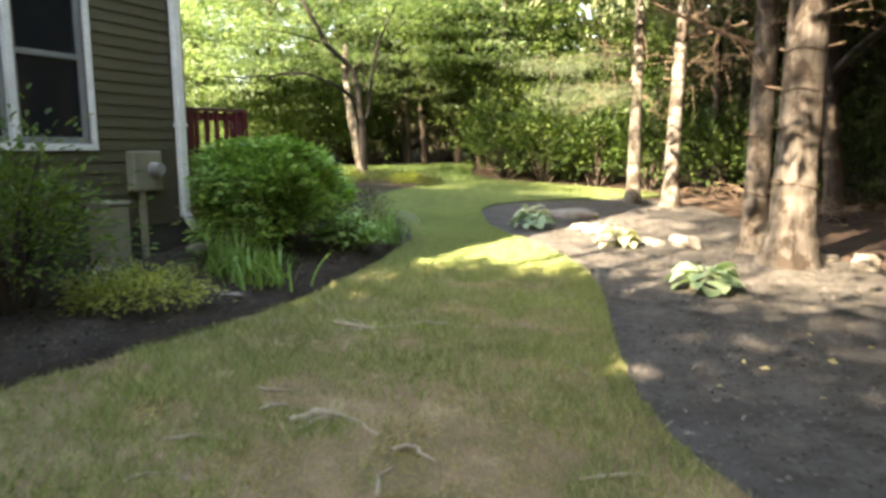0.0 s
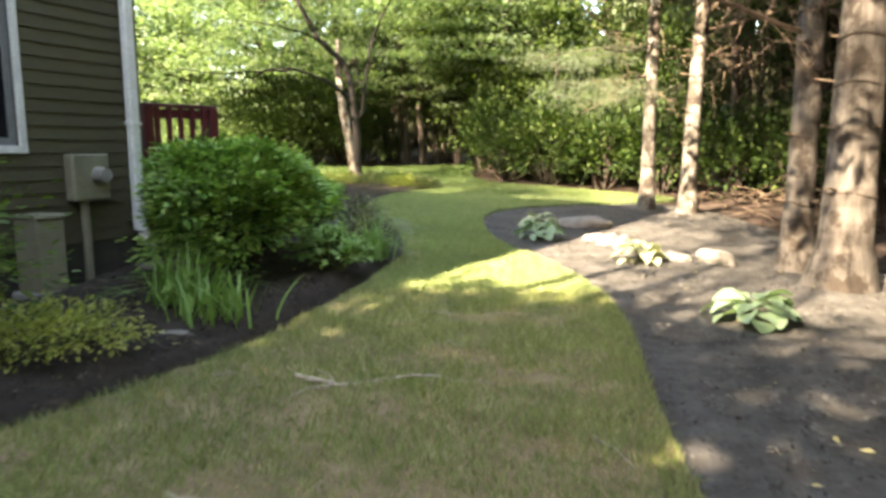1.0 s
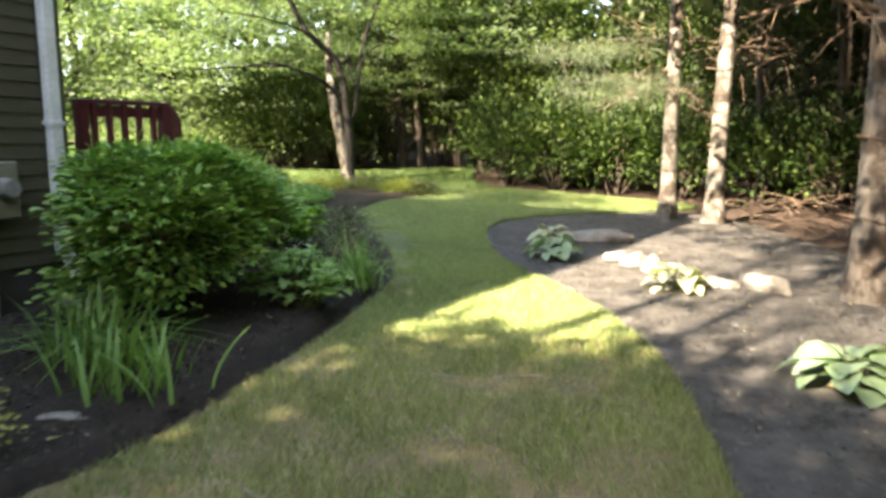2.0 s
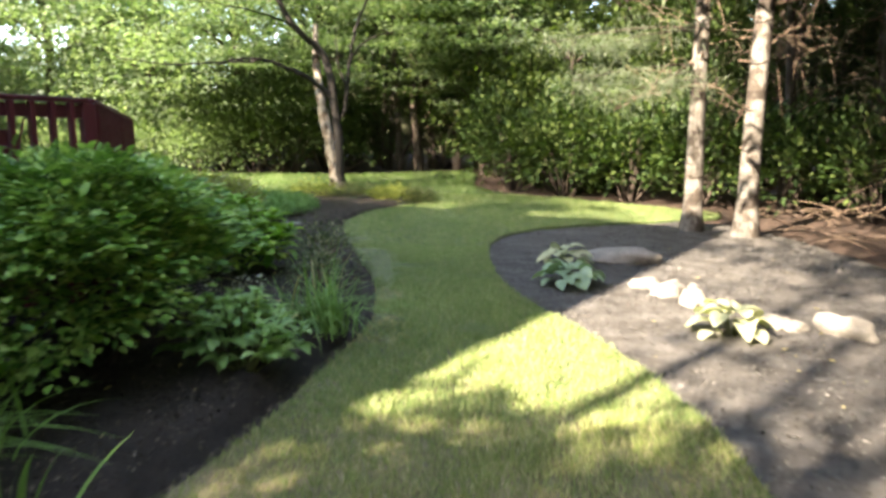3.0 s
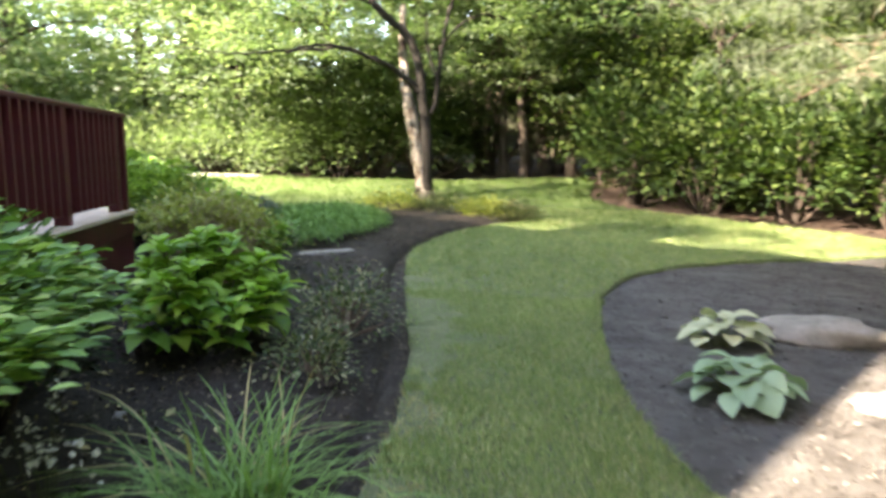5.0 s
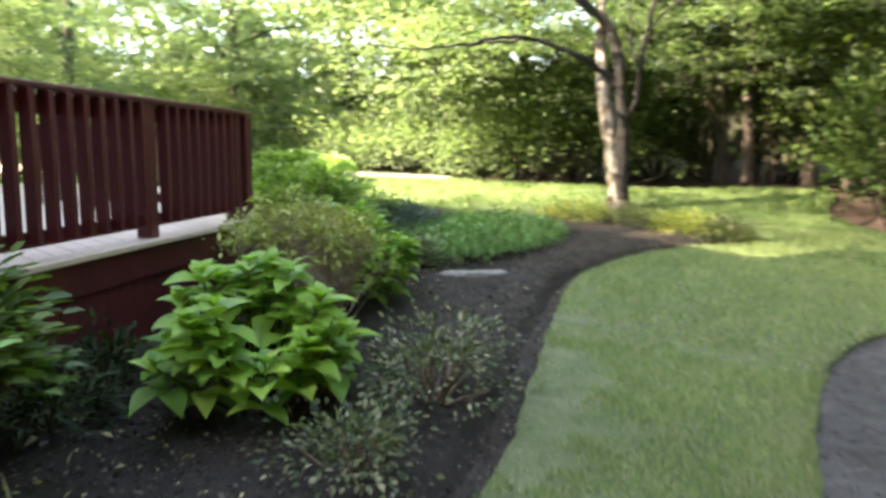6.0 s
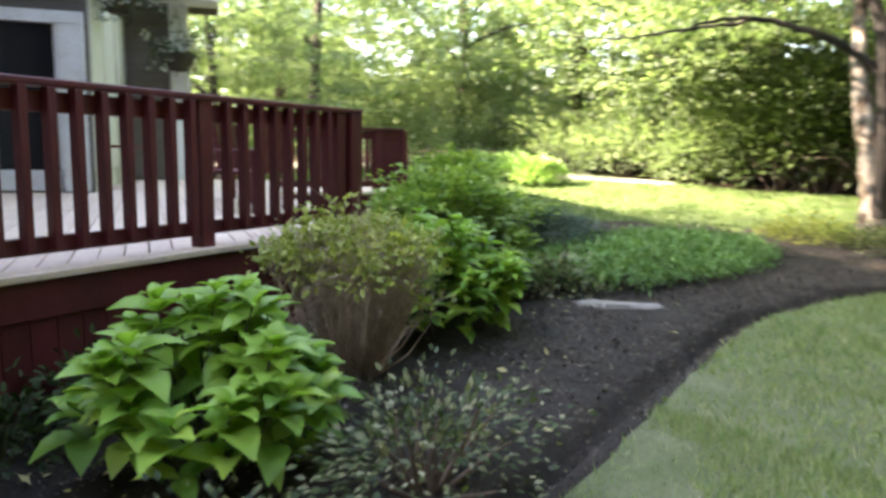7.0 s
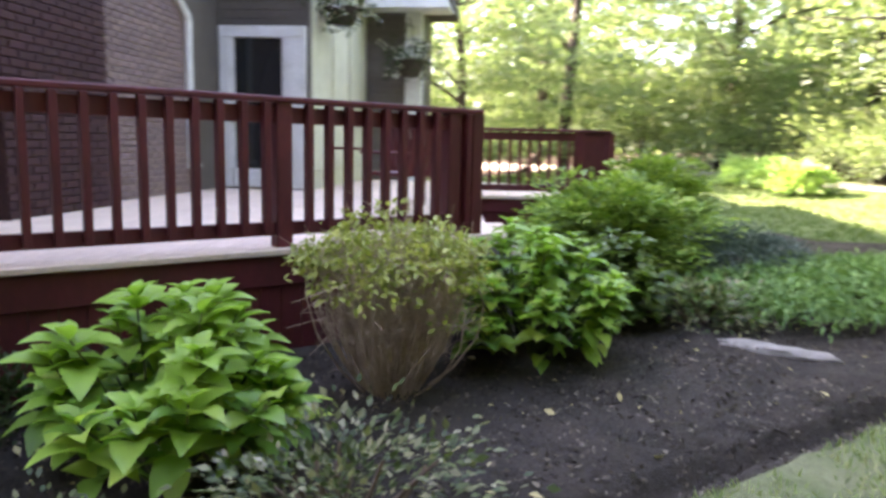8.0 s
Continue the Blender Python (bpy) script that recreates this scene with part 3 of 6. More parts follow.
WIN_X0, WIN_X1, WIN_Z0, WIN_Z1 = 1.40, 3.42, 1.68, 3.45
wall_bits = bmesh.new()
for x0, x1, z0, z1 in ((0.0, WIN_X0, -0.4, EAVE), (WIN_X1, END_S, -0.4, EAVE), (WIN_X0, WIN_X1, -0.4, WIN_Z0), (WIN_X0, WIN_X1, WIN_Z1, EAVE)):
    box(wall_bits, x0, -0.2, z0, x1, -0.002, z1)
part("wall", wall_bits, SIDING, house)
part("gable_wall", prism([(0, EAVE), (END_S, EAVE), (APEX_S, APEX_Z - 0.1), (0, FAR_EAVE)], -0.2, -0.002), SIDING, house)
part("foundation", boxed(0.0, -0.2, -0.4, END_S, 0.006, 0.72), DARK_BASE, house, "dark foundation")
LAP = 0.128
board_meshes = {}


def clapboard(x0, x1, z, parent, top=LAP):
    """A lapped board, thick at its foot."""
    key = (round(x1 - x0, 3), round(top, 3))
    if key not in board_meshes:
        w = x1 - x0
        bm = bmesh.new()
        a = [bm.verts.new((0, y, h)) for y, h in ((0, 0), (0.024, 0), (0.022, 0.012), (0.006, top + 0.012), (0, top + 0.012))]
        b = [bm.verts.new((w, v.co.y, v.co.z)) for v in a]
        bm.faces.new(a)
        bm.faces.new(b[::-1])
        for i in range(5):
            bm.faces.new((a[i], b[i], b[(i + 1) % 5], a[(i + 1) % 5]))
        bmesh.ops.recalc_face_normals(bm, faces=bm.faces[:])
        me = bpy.data.meshes.new("clapboard")
        bm.to_mesh(me)
        bm.free()
        me.materials.append(SIDING)
        board_meshes[key] = me
    ob = new("clapboard", board_meshes[key])
    ob.parent = parent
    ob.location = (x0, 0, z)
    return ob


for i in range(40):
    z = 0.72 + i * LAP
    if z + LAP > EAVE:
        break
    if z + LAP > WIN_Z0 - 0.05 and z < WIN_Z1 + 0.05:
        clapboard(0.092, WIN_X0 - 0.065, z, house)
        clapboard(WIN_X1 + 0.065, 7.0, z, house)
    else:
        clapboard(0.092, 7.0, z, house)
    clapboard(7.0, END_S, z, house)
part("corner_board", boxed(-0.012, -0.14, 0.6, 0.09, 0.03, EAVE), SIDING, house, "olive brown corner board")
wing_roof = bmesh.new()
for (xa, za), (xb, zb) in (((-0.45, FAR_EAVE - 0.3), (APEX_S, APEX_Z - 0.05)), ((END_S + 0.3, EAVE - 0.45), (APEX_S, APEX_Z - 0.05))):
    vs = [wing_roof.verts.new(p) for p in ((xa, 0.3, za), (xb, 0.3, zb), (xb, -13, zb), (xa, -13, za), (xa, 0.3, za + 0.18), (xb, 0.3, zb + 0.18), (xb, -13, zb + 0.18), (xa, -13, za + 0.18))]
    for q in ((0, 1, 2, 3), (4, 5, 6, 7), (0, 1, 5, 4), (1, 2, 6, 5), (2, 3, 7, 6), (3, 0, 4, 7)):
        wing_roof.faces.new([vs[k] for k in q])
bmesh.ops.recalc_face_normals(wing_roof, faces=wing_roof.faces[:])
part("roof", wing_roof, ROOFING, house, "grey brown shingle roof")
part("end_wall", boxed(END_S - 0.2, -13, -0.5, END_S, -0.2, EAVE), SIDING, house)
part("inner_floor", boxed(0.1, -6.5, 1.18, END_S - 0.2, -0.2, 1.22), DARK, house)

# the double window
win = part("window", boxed(WIN_X0 - 0.065, 0.0, WIN_Z0 - 0.07, WIN_X1 + 0.065, 0.045, WIN_Z0), WHITE, house, "white framed double hung window pair")
part("window_frame", boxed(WIN_X0 - 0.065, 0.0, WIN_Z0, WIN_X0, 0.04, WIN_Z1), WHITE, win)
part("window_frame", boxed(WIN_X1, 0.0, WIN_Z0, WIN_X1 + 0.065, 0.04, WIN_Z1), WHITE, win)
part("window_frame", boxed(WIN_X0 - 0.065, 0.0, WIN_Z1, WIN_X1 + 0.065, 0.04, WIN_Z1 + 0.08), WHITE, win)
mid = (WIN_X0 + WIN_X1) / 2 - 0.15
part("mullion", boxed(mid - 0.04, -0.05, WIN_Z0, mid + 0.04, 0.035, WIN_Z1), WHITE, win)
for xa, xb in ((WIN_X0, mid - 0.04), (mid + 0.04, WIN_X1)):
    zm = WIN_Z0 + 0.91
    sash_bm = bmesh.new()
    for b in ((xa, WIN_Z0, xa + 0.06, WIN_Z1), (xb - 0.06, WIN_Z0, xb, WIN_Z1), (xa + 0.06, WIN_Z0, xb - 0.06, WIN_Z0 + 0.07), (xa + 0.06, WIN_Z1 - 0.06, xb - 0.06, WIN_Z1), (xa + 0.06, zm - 0.03, xb - 0.06, zm + 0.03)):
        box(sash_bm, b[0], -0.07, b[1], b[2], -0.02, b[3], 0.004)
    part("sash", sash_bm, SASH, win, "grey sash")
    part("pane", boxed(xa + 0.055, -0.05, WIN_Z0 + 0.065, xb - 0.055, -0.044, zm - 0.028, 0), GLASS, win, "dark reflecting glass")
    part("pane", boxed(xa + 0.055, -0.062, zm + 0.028, xb - 0.055, -0.056, WIN_Z1 - 0.055, 0), GLASS, win)

# white downspout at the corner
spout = thing("downspout", (W0[0], W0[1], 0), "white metal downspout down the corner of the house", "downspout", rz=HOUSE_RZ)
part("pipe", boxed(0.09, 0.032, 0.78, 0.215, 0.125, EAVE + 2.5, 0.018), WHITE, spout)
part("elbow", boxed(-0.045, -0.05, -0.17, 0.045, 0.05, 0.07, 0.015, Matrix.Translation((0.15, 0.15, 0.74)) @ Matrix.Rotation(radians(38), 4, 'X')), WHITE, spout)
part("outlet", boxed(-0.05, -0.08, -0.045, 0.05, 0.08, 0.045, 0.015, Matrix.Translation((0.15, 0.27, 0.62)) @ Matrix.Rotation(radians(-24), 4, 'X')), WHITE, spout)
for z in (1.9, 3.4):
    part("strap", boxed(0.08, 0.03, z, 0.225, 0.132, z + 0.035, 0.004), WHITE, spout)
splash = part("splash_block", boxed(-0.16, -0.3, 0, 0.16, 0.3, 0.07, 0.02), CONCRETE, None)
splash.matrix_basis = pose(*at_ground(-2.85, 8.75, 0.012), 0, 0, HOUSE_RZ + 20)
tagged(splash, "grey concrete splash block below the downspout", "splash block")

# electric meter, conduit and utility box
meter = thing("electric_meter", (W0[0], W0[1], 0), "olive painted electric meter box with a glass dial", "electric meter", rz=HOUSE_RZ)
part("case", boxed(0.56, 0.024, 1.14, 0.98, 0.16, 1.60, 0.015), BEIGE, meter)
dial = bmesh.new()
bmesh.ops.create_cone(dial, cap_ends=True, segments=20, radius1=0.085, radius2=0.07, depth=0.12, matrix=Matrix.Translation((0.70, 0.22, 1.39)) @ Matrix.Rotation(radians(-90), 4, 'X'))
part("dial", dial, CONCRETE, meter, "pale round glass dial")
part("conduit", boxed(0.77, 0.03, 0.1, 0.85, 0.11, 1.15, 0.02), BEIGE, meter)
ubox = thing("utility_box", (W0[0], W0[1], 0), "beige metal utility box standing on the bed against the wall", "utility box", rz=HOUSE_RZ)
part("case", boxed(1.30, 0.08, 0.36, 1.58, 0.40, 1.02, 0.015), BEIGE, ubox)
part("lid", boxed(1.285, 0.065, 1.02, 1.595, 0.415, 1.06, 0.01), BEIGE, ubox, "overhanging metal lid")
part("base", boxed(1.25, 0.04, 0.1, 1.63, 0.46, 0.36, 0.02), CONCRETE, ubox, "concrete pad")

# rear side of the wing, in brick, and the wall with the door
DOOR_O, STEP_X, BACK_O, TOP = -7.42, -1.40, -11.4, 4.65
part("rear_wall", boxed(-0.012, -13, -0.4, 0.18, -0.2, FAR_EAVE, 0), MORTAR, house, "weathered brick wall beside the deck")
part("corner_siding", boxed(-0.03, DOOR_O, 1.2, -0.013, -6.42, TOP, 0.004), GREY_SIDING, house, "grey brown siding at the inner corner")
part("door_wall", boxed(-0.22, DOOR_O - 0.2, -0.4, -0.02, DOOR_O, TOP, 0), GREY_SIDING, house)
part("door_wall", boxed(STEP_X, DOOR_O - 0.2, -0.4, -1.02, DOOR_O, TOP, 0), GREY_SIDING, house)
part("door_wall", boxed(-1.02, DOOR_O - 0.2, 3.46, -0.22, DOOR_O, TOP, 0), GREY_SIDING, house)
part("door_wall", boxed(-1.02, DOOR_O - 0.2, -0.4, -0.22, DOOR_O, 1.24, 0), GREY_SIDING, house)
for i in range(9):
    z = 3.58 + i * 0.115
    part("clapboard", boxed(STEP_X + 0.02, DOOR_O, z, -0.03, DOOR_O + 0.016, z + 0.105, 0.004), GREY_SIDING, house)
door = part("door", boxed(-1.00, DOOR_O - 0.06, 1.25, -0.24, DOOR_O + 0.012, 1.52, 0.006), WHITE, house, "white storm door with dark glass")
part("stile", boxed(-0.27, DOOR_O - 0.06, 1.52, -0.22, DOOR_O + 0.012, 3.42, 0.004), WHITE, door)
part("stile", boxed(-1.04, DOOR_O - 0.06, 1.52, -0.99, DOOR_O + 0.012, 3.42, 0.004), WHITE, door)
part("pane", boxed(-0.99, DOOR_O - 0.05, 1.52, -0.27, DOOR_O - 0.02, 3.42, 0), GLASS, door, "dark door glass")
part("handle", boxed(-0.26, DOOR_O + 0.012, 2.2, -0.23, DOOR_O + 0.05, 2.36, 0.006), SASH, door, "metal handle")
for b in ((-0.22, 1.24, -0.06, 3.42), (-1.36, 1.24, -1.04, 3.42), (-1.36, 3.42, -0.06, 3.58)):
    part("door_trim", boxed(b[0], DOOR_O, b[1], b[2], DOOR_O + 0.05 + 0.004 * b[1], b[3], 0.006), WHITE, house, "white door trim")
# the porch wall that runs back from the door, in cream panels, and the brown wall at its end
part("porch_wall", boxed(STEP_X, BACK_O, -0.4, STEP_X + 0.18, DOOR_O - 0.2, TOP, 0), CREAM, house, "cream painted porch wall")
for o0, o1 in ((-8.55, -7.5), (-9.85, -8.72), (-11.2, -10.02)):
    part("porch_panel", boxed(STEP_X - 0.03, o0, 1.5, STEP_X, o1, 4.2, 0.01), CREAM, house, "cream wall panel")
part("porch_post", boxed(STEP_X - 0.10, -9.86, 1.22, STEP_X - 0.002, -9.72, TOP, 0.01), CREAM, house, "cream post")
part("porch_end_wall", boxed(-2.20, BACK_O - 0.2, -0.4, STEP_X, BACK_O, TOP, 0), GREY_SIDING, house)
for i in range(26):
    z = 1.25 + i * 0.128
    part("clapboard", boxed(-2.20, BACK_O, z, STEP_X - 0.11, BACK_O + 0.018, z + 0.118, 0.004), GREY_SIDING, house)
part("porch_corner", boxed(-2.52, BACK_O - 0.22, 1.2, -2.20, BACK_O + 0.06, TOP, 0.01), WHITE, house, "white corner board")
part("soffit", boxed(-3.1, BACK_O - 0.2, 4.50, STEP_X - 0.11, BACK_O + 0.75, 4.58, 0.01), WHITE, house, "white soffit")
part("fascia", boxed(-3.1, BACK_O + 0.75, 4.46, STEP_X - 0.11, BACK_O + 0.8, 4.86, 0.006), WHITE, house, "white fascia")
part("back_wall", boxed(-2.50, -13.2, -0.4, -0.02, -13.0, TOP, 0), GREY_SIDING, house)
part("far_wall", boxed(-2.50, -13.0, -0.4, -2.30, BACK_O - 0.22, TOP, 0), GREY_SIDING, house)
part("roof", boxed(-3.1, -13.4, TOP + 0.012, 0.2, BACK_O + 0.74, TOP + 0.2, 0.01), ROOFING, house)
part("roof", boxed(STEP_X - 0.2, BACK_O + 0.82, TOP + 0.012, 0.2, DOOR_O + 0.35, TOP + 0.2, 0.01), ROOFING, house)
rear_spout = thing("downspout", (W0[0], W0[1], 0), "white downspout beside the deck door", "downspout", rz=HOUSE_RZ)
part("pipe", boxed(-0.11, -6.42, 1.62, -0.03, -6.32, 3.5, 0.015), WHITE, rear_spout)
part("elbow", boxed(-0.19, -6.42, 1.54, -0.03, -6.32, 1.62, 0.015), WHITE, rear_spout)
v, f = tube([(-0.07, -6.37, 3.46), (-0.07, -6.34, 3.54), (-0.07, -6.06, 3.72), (-0.07, -5.9, 3.80)], (0.05, 0.05, 0.05, 0.05), 8)
part("elbow", mesh_of("elbow", v, f, True), WHITE, rear_spout)

# ---- the deck ----
DECK_Z, RAIL_Z = 1.22, 2.20
C0, C1, C2, C3, CH = (-2.85, 10.6), (-4.02, 14.05), (-7.87, 17.57), (-8.40, 15.60), (-3.50, 9.75)
deck = thing("deck", (-6.0, 12.5, 0), "raised timber deck with pale boards and a maroon skirt", "deck")
deck_poly = np.array([CH, C0, C1, C3, C2, (-10.4, 18.45), (-12.4, 17.4), (-13.0, 15.1), (-10.1, 12.1), (-3.9, 9.5)])
from mathutils import geometry as plan_geometry


def plank(a, b, width, z0, z1, material, parent, name="plank", rel=(0, 0, 0), bevel=0.004, side=0.5):
    """A straight board from a to b in plan."""
    ln = math.hypot(b[0] - a[0], b[1] - a[1])
    m = Matrix.Translation(Vector((-rel[0], -rel[1], -rel[2]))) @ along((a[0], a[1], 0), (b[0], b[1], 0))
    return part(name, boxed(0, -width * side, z0, ln, width * (1 - side), z1, bevel, m), material, parent)


DEPTH = deck.location
# boards run across the deck, cut to its outline
run = np.array([0.943, -0.332])
cross = np.array([0.332, 0.943])
offs = deck_poly @ cross
k = offs.min() + 0.02
while k < offs.max() - 0.1:
    ts = []
    for lvl in (k + 0.005, k + 0.13):
        hits = []
        for p, q in zip(deck_poly, np.roll(deck_poly, -1, 0)):
            a, b = p @ cross - lvl, q @ cross - lvl
            if a * b < 0:
                hits.append((p + (q - p) * a / (a - b)) @ run)
        ts.append((min(hits), max(hits)) if len(hits) > 1 else None)
    if ts[0] and ts[1]:
        t0, t1 = max(ts[0][0], ts[1][0]), min(ts[0][1], ts[1][1]) - 0.06
        a, b = run * t0 + cross * (k + 0.067), run * t1 + cross * (k + 0.067)
        plank(a, b, 0.132, DECK_Z - 0.035, DECK_Z, PLANK, deck, "plank", DEPTH)
    k += 0.14
edge_pts = [CH, C0, C1, C3, C2, (-10.4, 18.45)]
for a, b in zip(edge_pts, edge_pts[1:]):
    n_boards = int(math.hypot(b[0] - a[0], b[1] - a[1]) / 0.145)
    plank(a, b, 0.16, DECK_Z - 0.034, DECK_Z + 0.004, PLANK, deck, "border_board", DEPTH, 0.004, 0.35)
    plank(a, b, 0.04, DECK_Z - 0.24, DECK_Z - 0.04, MAROON, deck, "rim_board", DEPTH)
    for i in range(n_boards):
        p = [a[j] + (b[j] - a[j]) * (i + 0.02) / n_boards for j in (0, 1)]
        q = [a[j] + (b[j] - a[j]) * (i + 0.98) / n_boards for j in (0, 1)]
        plank(p, q, 0.02, float(gz(*p)) - 0.05, DECK_Z - 0.20, MAROON, deck, "skirt_board", DEPTH, 0, -0.2)

rail = thing("deck_railing", (-3.4, 12.2, 0), "maroon timber deck railing with square balusters and a flat top rail", "railing")
RP = rail.location
rail2 = thing("deck_railing", (-8.1, 16.6, 0), "maroon timber railing on the far side of the deck", "railing")


def railing(owner, a, b, posts, ends=True):
    ln = math.hypot(b[0] - a[0], b[1] - a[1])
    o = owner.location
    plank(a, b, 0.15, RAIL_Z - 0.04, RAIL_Z, MAROON, owner, "top_rail", o, 0.008)
    plank(a, b, 0.04, RAIL_Z - 0.17, RAIL_Z - 0.062, MAROON, owner, "upper_rail", o)
    plank(a, b, 0.04, DECK_Z + 0.08, DECK_Z + 0.17, MAROON, owner, "bottom_rail", o)
    m = Matrix.Translation(-Vector(o)) @ along((*a, 0), (*b, 0))
    for s in posts:
        part("post", boxed(s * ln - 0.055, -0.055, DECK_Z - 0.02, s * ln + 0.055, 0.055, RAIL_Z - 0.04, 0.006, m), MAROON, owner)
    n = int(ln / 0.145)
    base = None
    for i in range(1, n):
        s = i / n
        if min(abs(s - q) for q in posts) * ln < 0.08:
            continue
        if base is None:
            base = boxed(-0.021, -0.085, DECK_Z + 0.10, 0.021, -0.012, RAIL_Z - 0.042, 0.003)
            me = bpy.data.meshes.new("baluster")
            base.to_mesh(me)
            base.free()
            me.materials.append(MAROON)
        ob = new("baluster", me)
        ob.parent = owner
        ob.matrix_basis = m @ Matrix.Translation((s * ln, 0, 0))
    return m


def inset(p, q, d):
    ln = math.hypot(q[0] - p[0], q[1] - p[1])
    return (p[0] + (q[0] - p[0]) * d / ln, p[1] + (q[1] - p[1]) * d / ln)


c0, c1 = (C0[0] - 0.08, C0[1] - 0.02), (C1[0] - 0.06, C1[1] - 0.05)
railing(rail, (CH[0] - 0.02, CH[1] + 0.1), c0, (0.06, 1.0))
railing(rail, c0, c1, (0.535, 0.925, 0.99))
plank(inset(c1, c0, 0.27), inset(c1, c0, 0.04), 0.05, DECK_Z + 0.03, RAIL_Z - 0.05, MAROON, rail, "end_panel", RP)
railing(rail2, C2, C3, (0.0, 0.22, 0.995))
plank(C2, inset(C2, C3, 0.54), 0.03, DECK_Z + 0.1, RAIL_Z - 0.04, MAROON, rail2, "end_panel", rail2.location)

steps = thing("deck_steps", (-5.9, 14.9, 0), "deck steps with pale treads and maroon risers", "steps")
sa, sb = np.array((-5.3, 14.55)), np.array((-6.5, 14.97))
out = np.array((0.335, 0.942))
for i in range(3):
    d0 = 0.02 + 0.3 * i
    zt = DECK_Z - 0.18 * (i + 1)
    a, b = sa + out * (d0 + 0.14), sb + out * (d0 + 0.14)
    plank(a, b, 0.30, zt - 0.04, zt, PLANK, steps, "tread", steps.location)
    plank(sa + out * (d0 + 0.28), sb + out * (d0 + 0.28), 0.03, max(float(gz(*sa)) - 0.05, zt - 0.24), zt - 0.042, MAROON, steps, "riser", steps.location)
for p in (sa, sb):
    q = p + out * 0.9
    plank(p, q, 0.05, float(gz(*p)) - 0.05, DECK_Z - 0.62, MAROON, steps, "stringer", steps.location)


# brick chimney on the wing, brick by brick where the deck side shows it
CH_A, CH_B = -4.0, -2.5
chimney = thing("chimney", (W0[0], W0[1], 0), "dark maroon brick chimney breast on the house wall", "chimney", rz=HOUSE_RZ)
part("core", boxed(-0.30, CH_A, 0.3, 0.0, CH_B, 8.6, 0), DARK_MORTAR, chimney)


def brick_mesh(w, h, dp):
    bm = boxed(0, 0, 0, dp, w, h, 0.005)
    me = bpy.data.meshes.new("brick")
    bm.to_mesh(me)
    bm.free()
    return me


def brickwork(parent, x, o0, o1, z0, z1, material, depth=0.02):
    """Courses of bricks on a face that looks towards the deck."""
    full = brick_mesh(0.205, 0.062, depth)
    half = brick_mesh(0.098, 0.062, depth)
    for me in (full, half):
        me.materials.append(material)
    row, z = 0, z0
    while z < z1:
        o = o0
        if row % 2:
            ob = new("brick", half)
            ob.parent = parent
            ob.location = (x - depth, o, z)
            o += 0.108
        while o + 0.2 < o1 + 0.01:
            ob = new("brick", full)
            ob.parent = parent
            ob.location = (x - depth - 0.004 * ((row * 7 + int(o * 10)) % 2), o, z)
            o += 0.215
        if o1 - o > 0.09:
            ob = new("brick", half)
            ob.parent = parent
            ob.location = (x - depth, o, z)
        z += 0.073
        row += 1


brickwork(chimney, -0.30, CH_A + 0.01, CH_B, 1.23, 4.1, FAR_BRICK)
brickwork(house, -0.012, -6.42, CH_A - 0.02, 1.25, 4.1, BRICK)


# things on the deck
def deck_chair(x, y, rz, label):
    ob = thing("deck_chair", (x, y, DECK_Z), label, "chair", "chairs on the deck", rz=rz)
    part("seat", boxed(-0.26, -0.26, 0.38, 0.26, 0.28, 0.42, 0.01), MAROON, ob)
    for i in range(5):
        s = (i - 2) * 0.105
        part("back_slat", boxed(-0.045, -0.012, 0.0, 0.045, 0.012, 0.62 - 0.05 * abs(i - 2), 0.008, Matrix.Translation((s, 0.27, 0.40)) @ Matrix.Rotation(radians(-14), 4, 'X')), MAROON, ob)
    for sx in (-0.29, 0.29):
        part("armrest", boxed(sx - 0.05, -0.3, 0.60, sx + 0.05, 0.36, 0.63, 0.01), MAROON, ob)
        part("leg", boxed(sx - 0.025, -0.28, 0, sx + 0.025, -0.22, 0.60, 0.005), MAROON, ob)
        part("leg", boxed(sx - 0.025, 0.26, 0, sx + 0.025, 0.32, 0.60, 0.005), MAROON, ob)


deck_chair(-5.9, 13.9, -60, "dark red slatted wooden armchair on the deck")
deck_chair(-7.2, 14.5, -150, "dark red wooden armchair beside the steps")
table = thing("side_table", (-10.3, 14.2, DECK_Z), "dark red wooden table standing by the house wall", "table", rz=20)
part("tabletop", boxed(-0.32, -0.25, 0.61, 0.32, 0.25, 0.65, 0.01), MAROON, table)
for sx in (-0.27, 0.27):
    for sy in (-0.2, 0.2):
        part("leg", boxed(sx - 0.025, sy - 0.025, 0, sx + 0.025, sy + 0.025, 0.61, 0.004), MAROON, table)


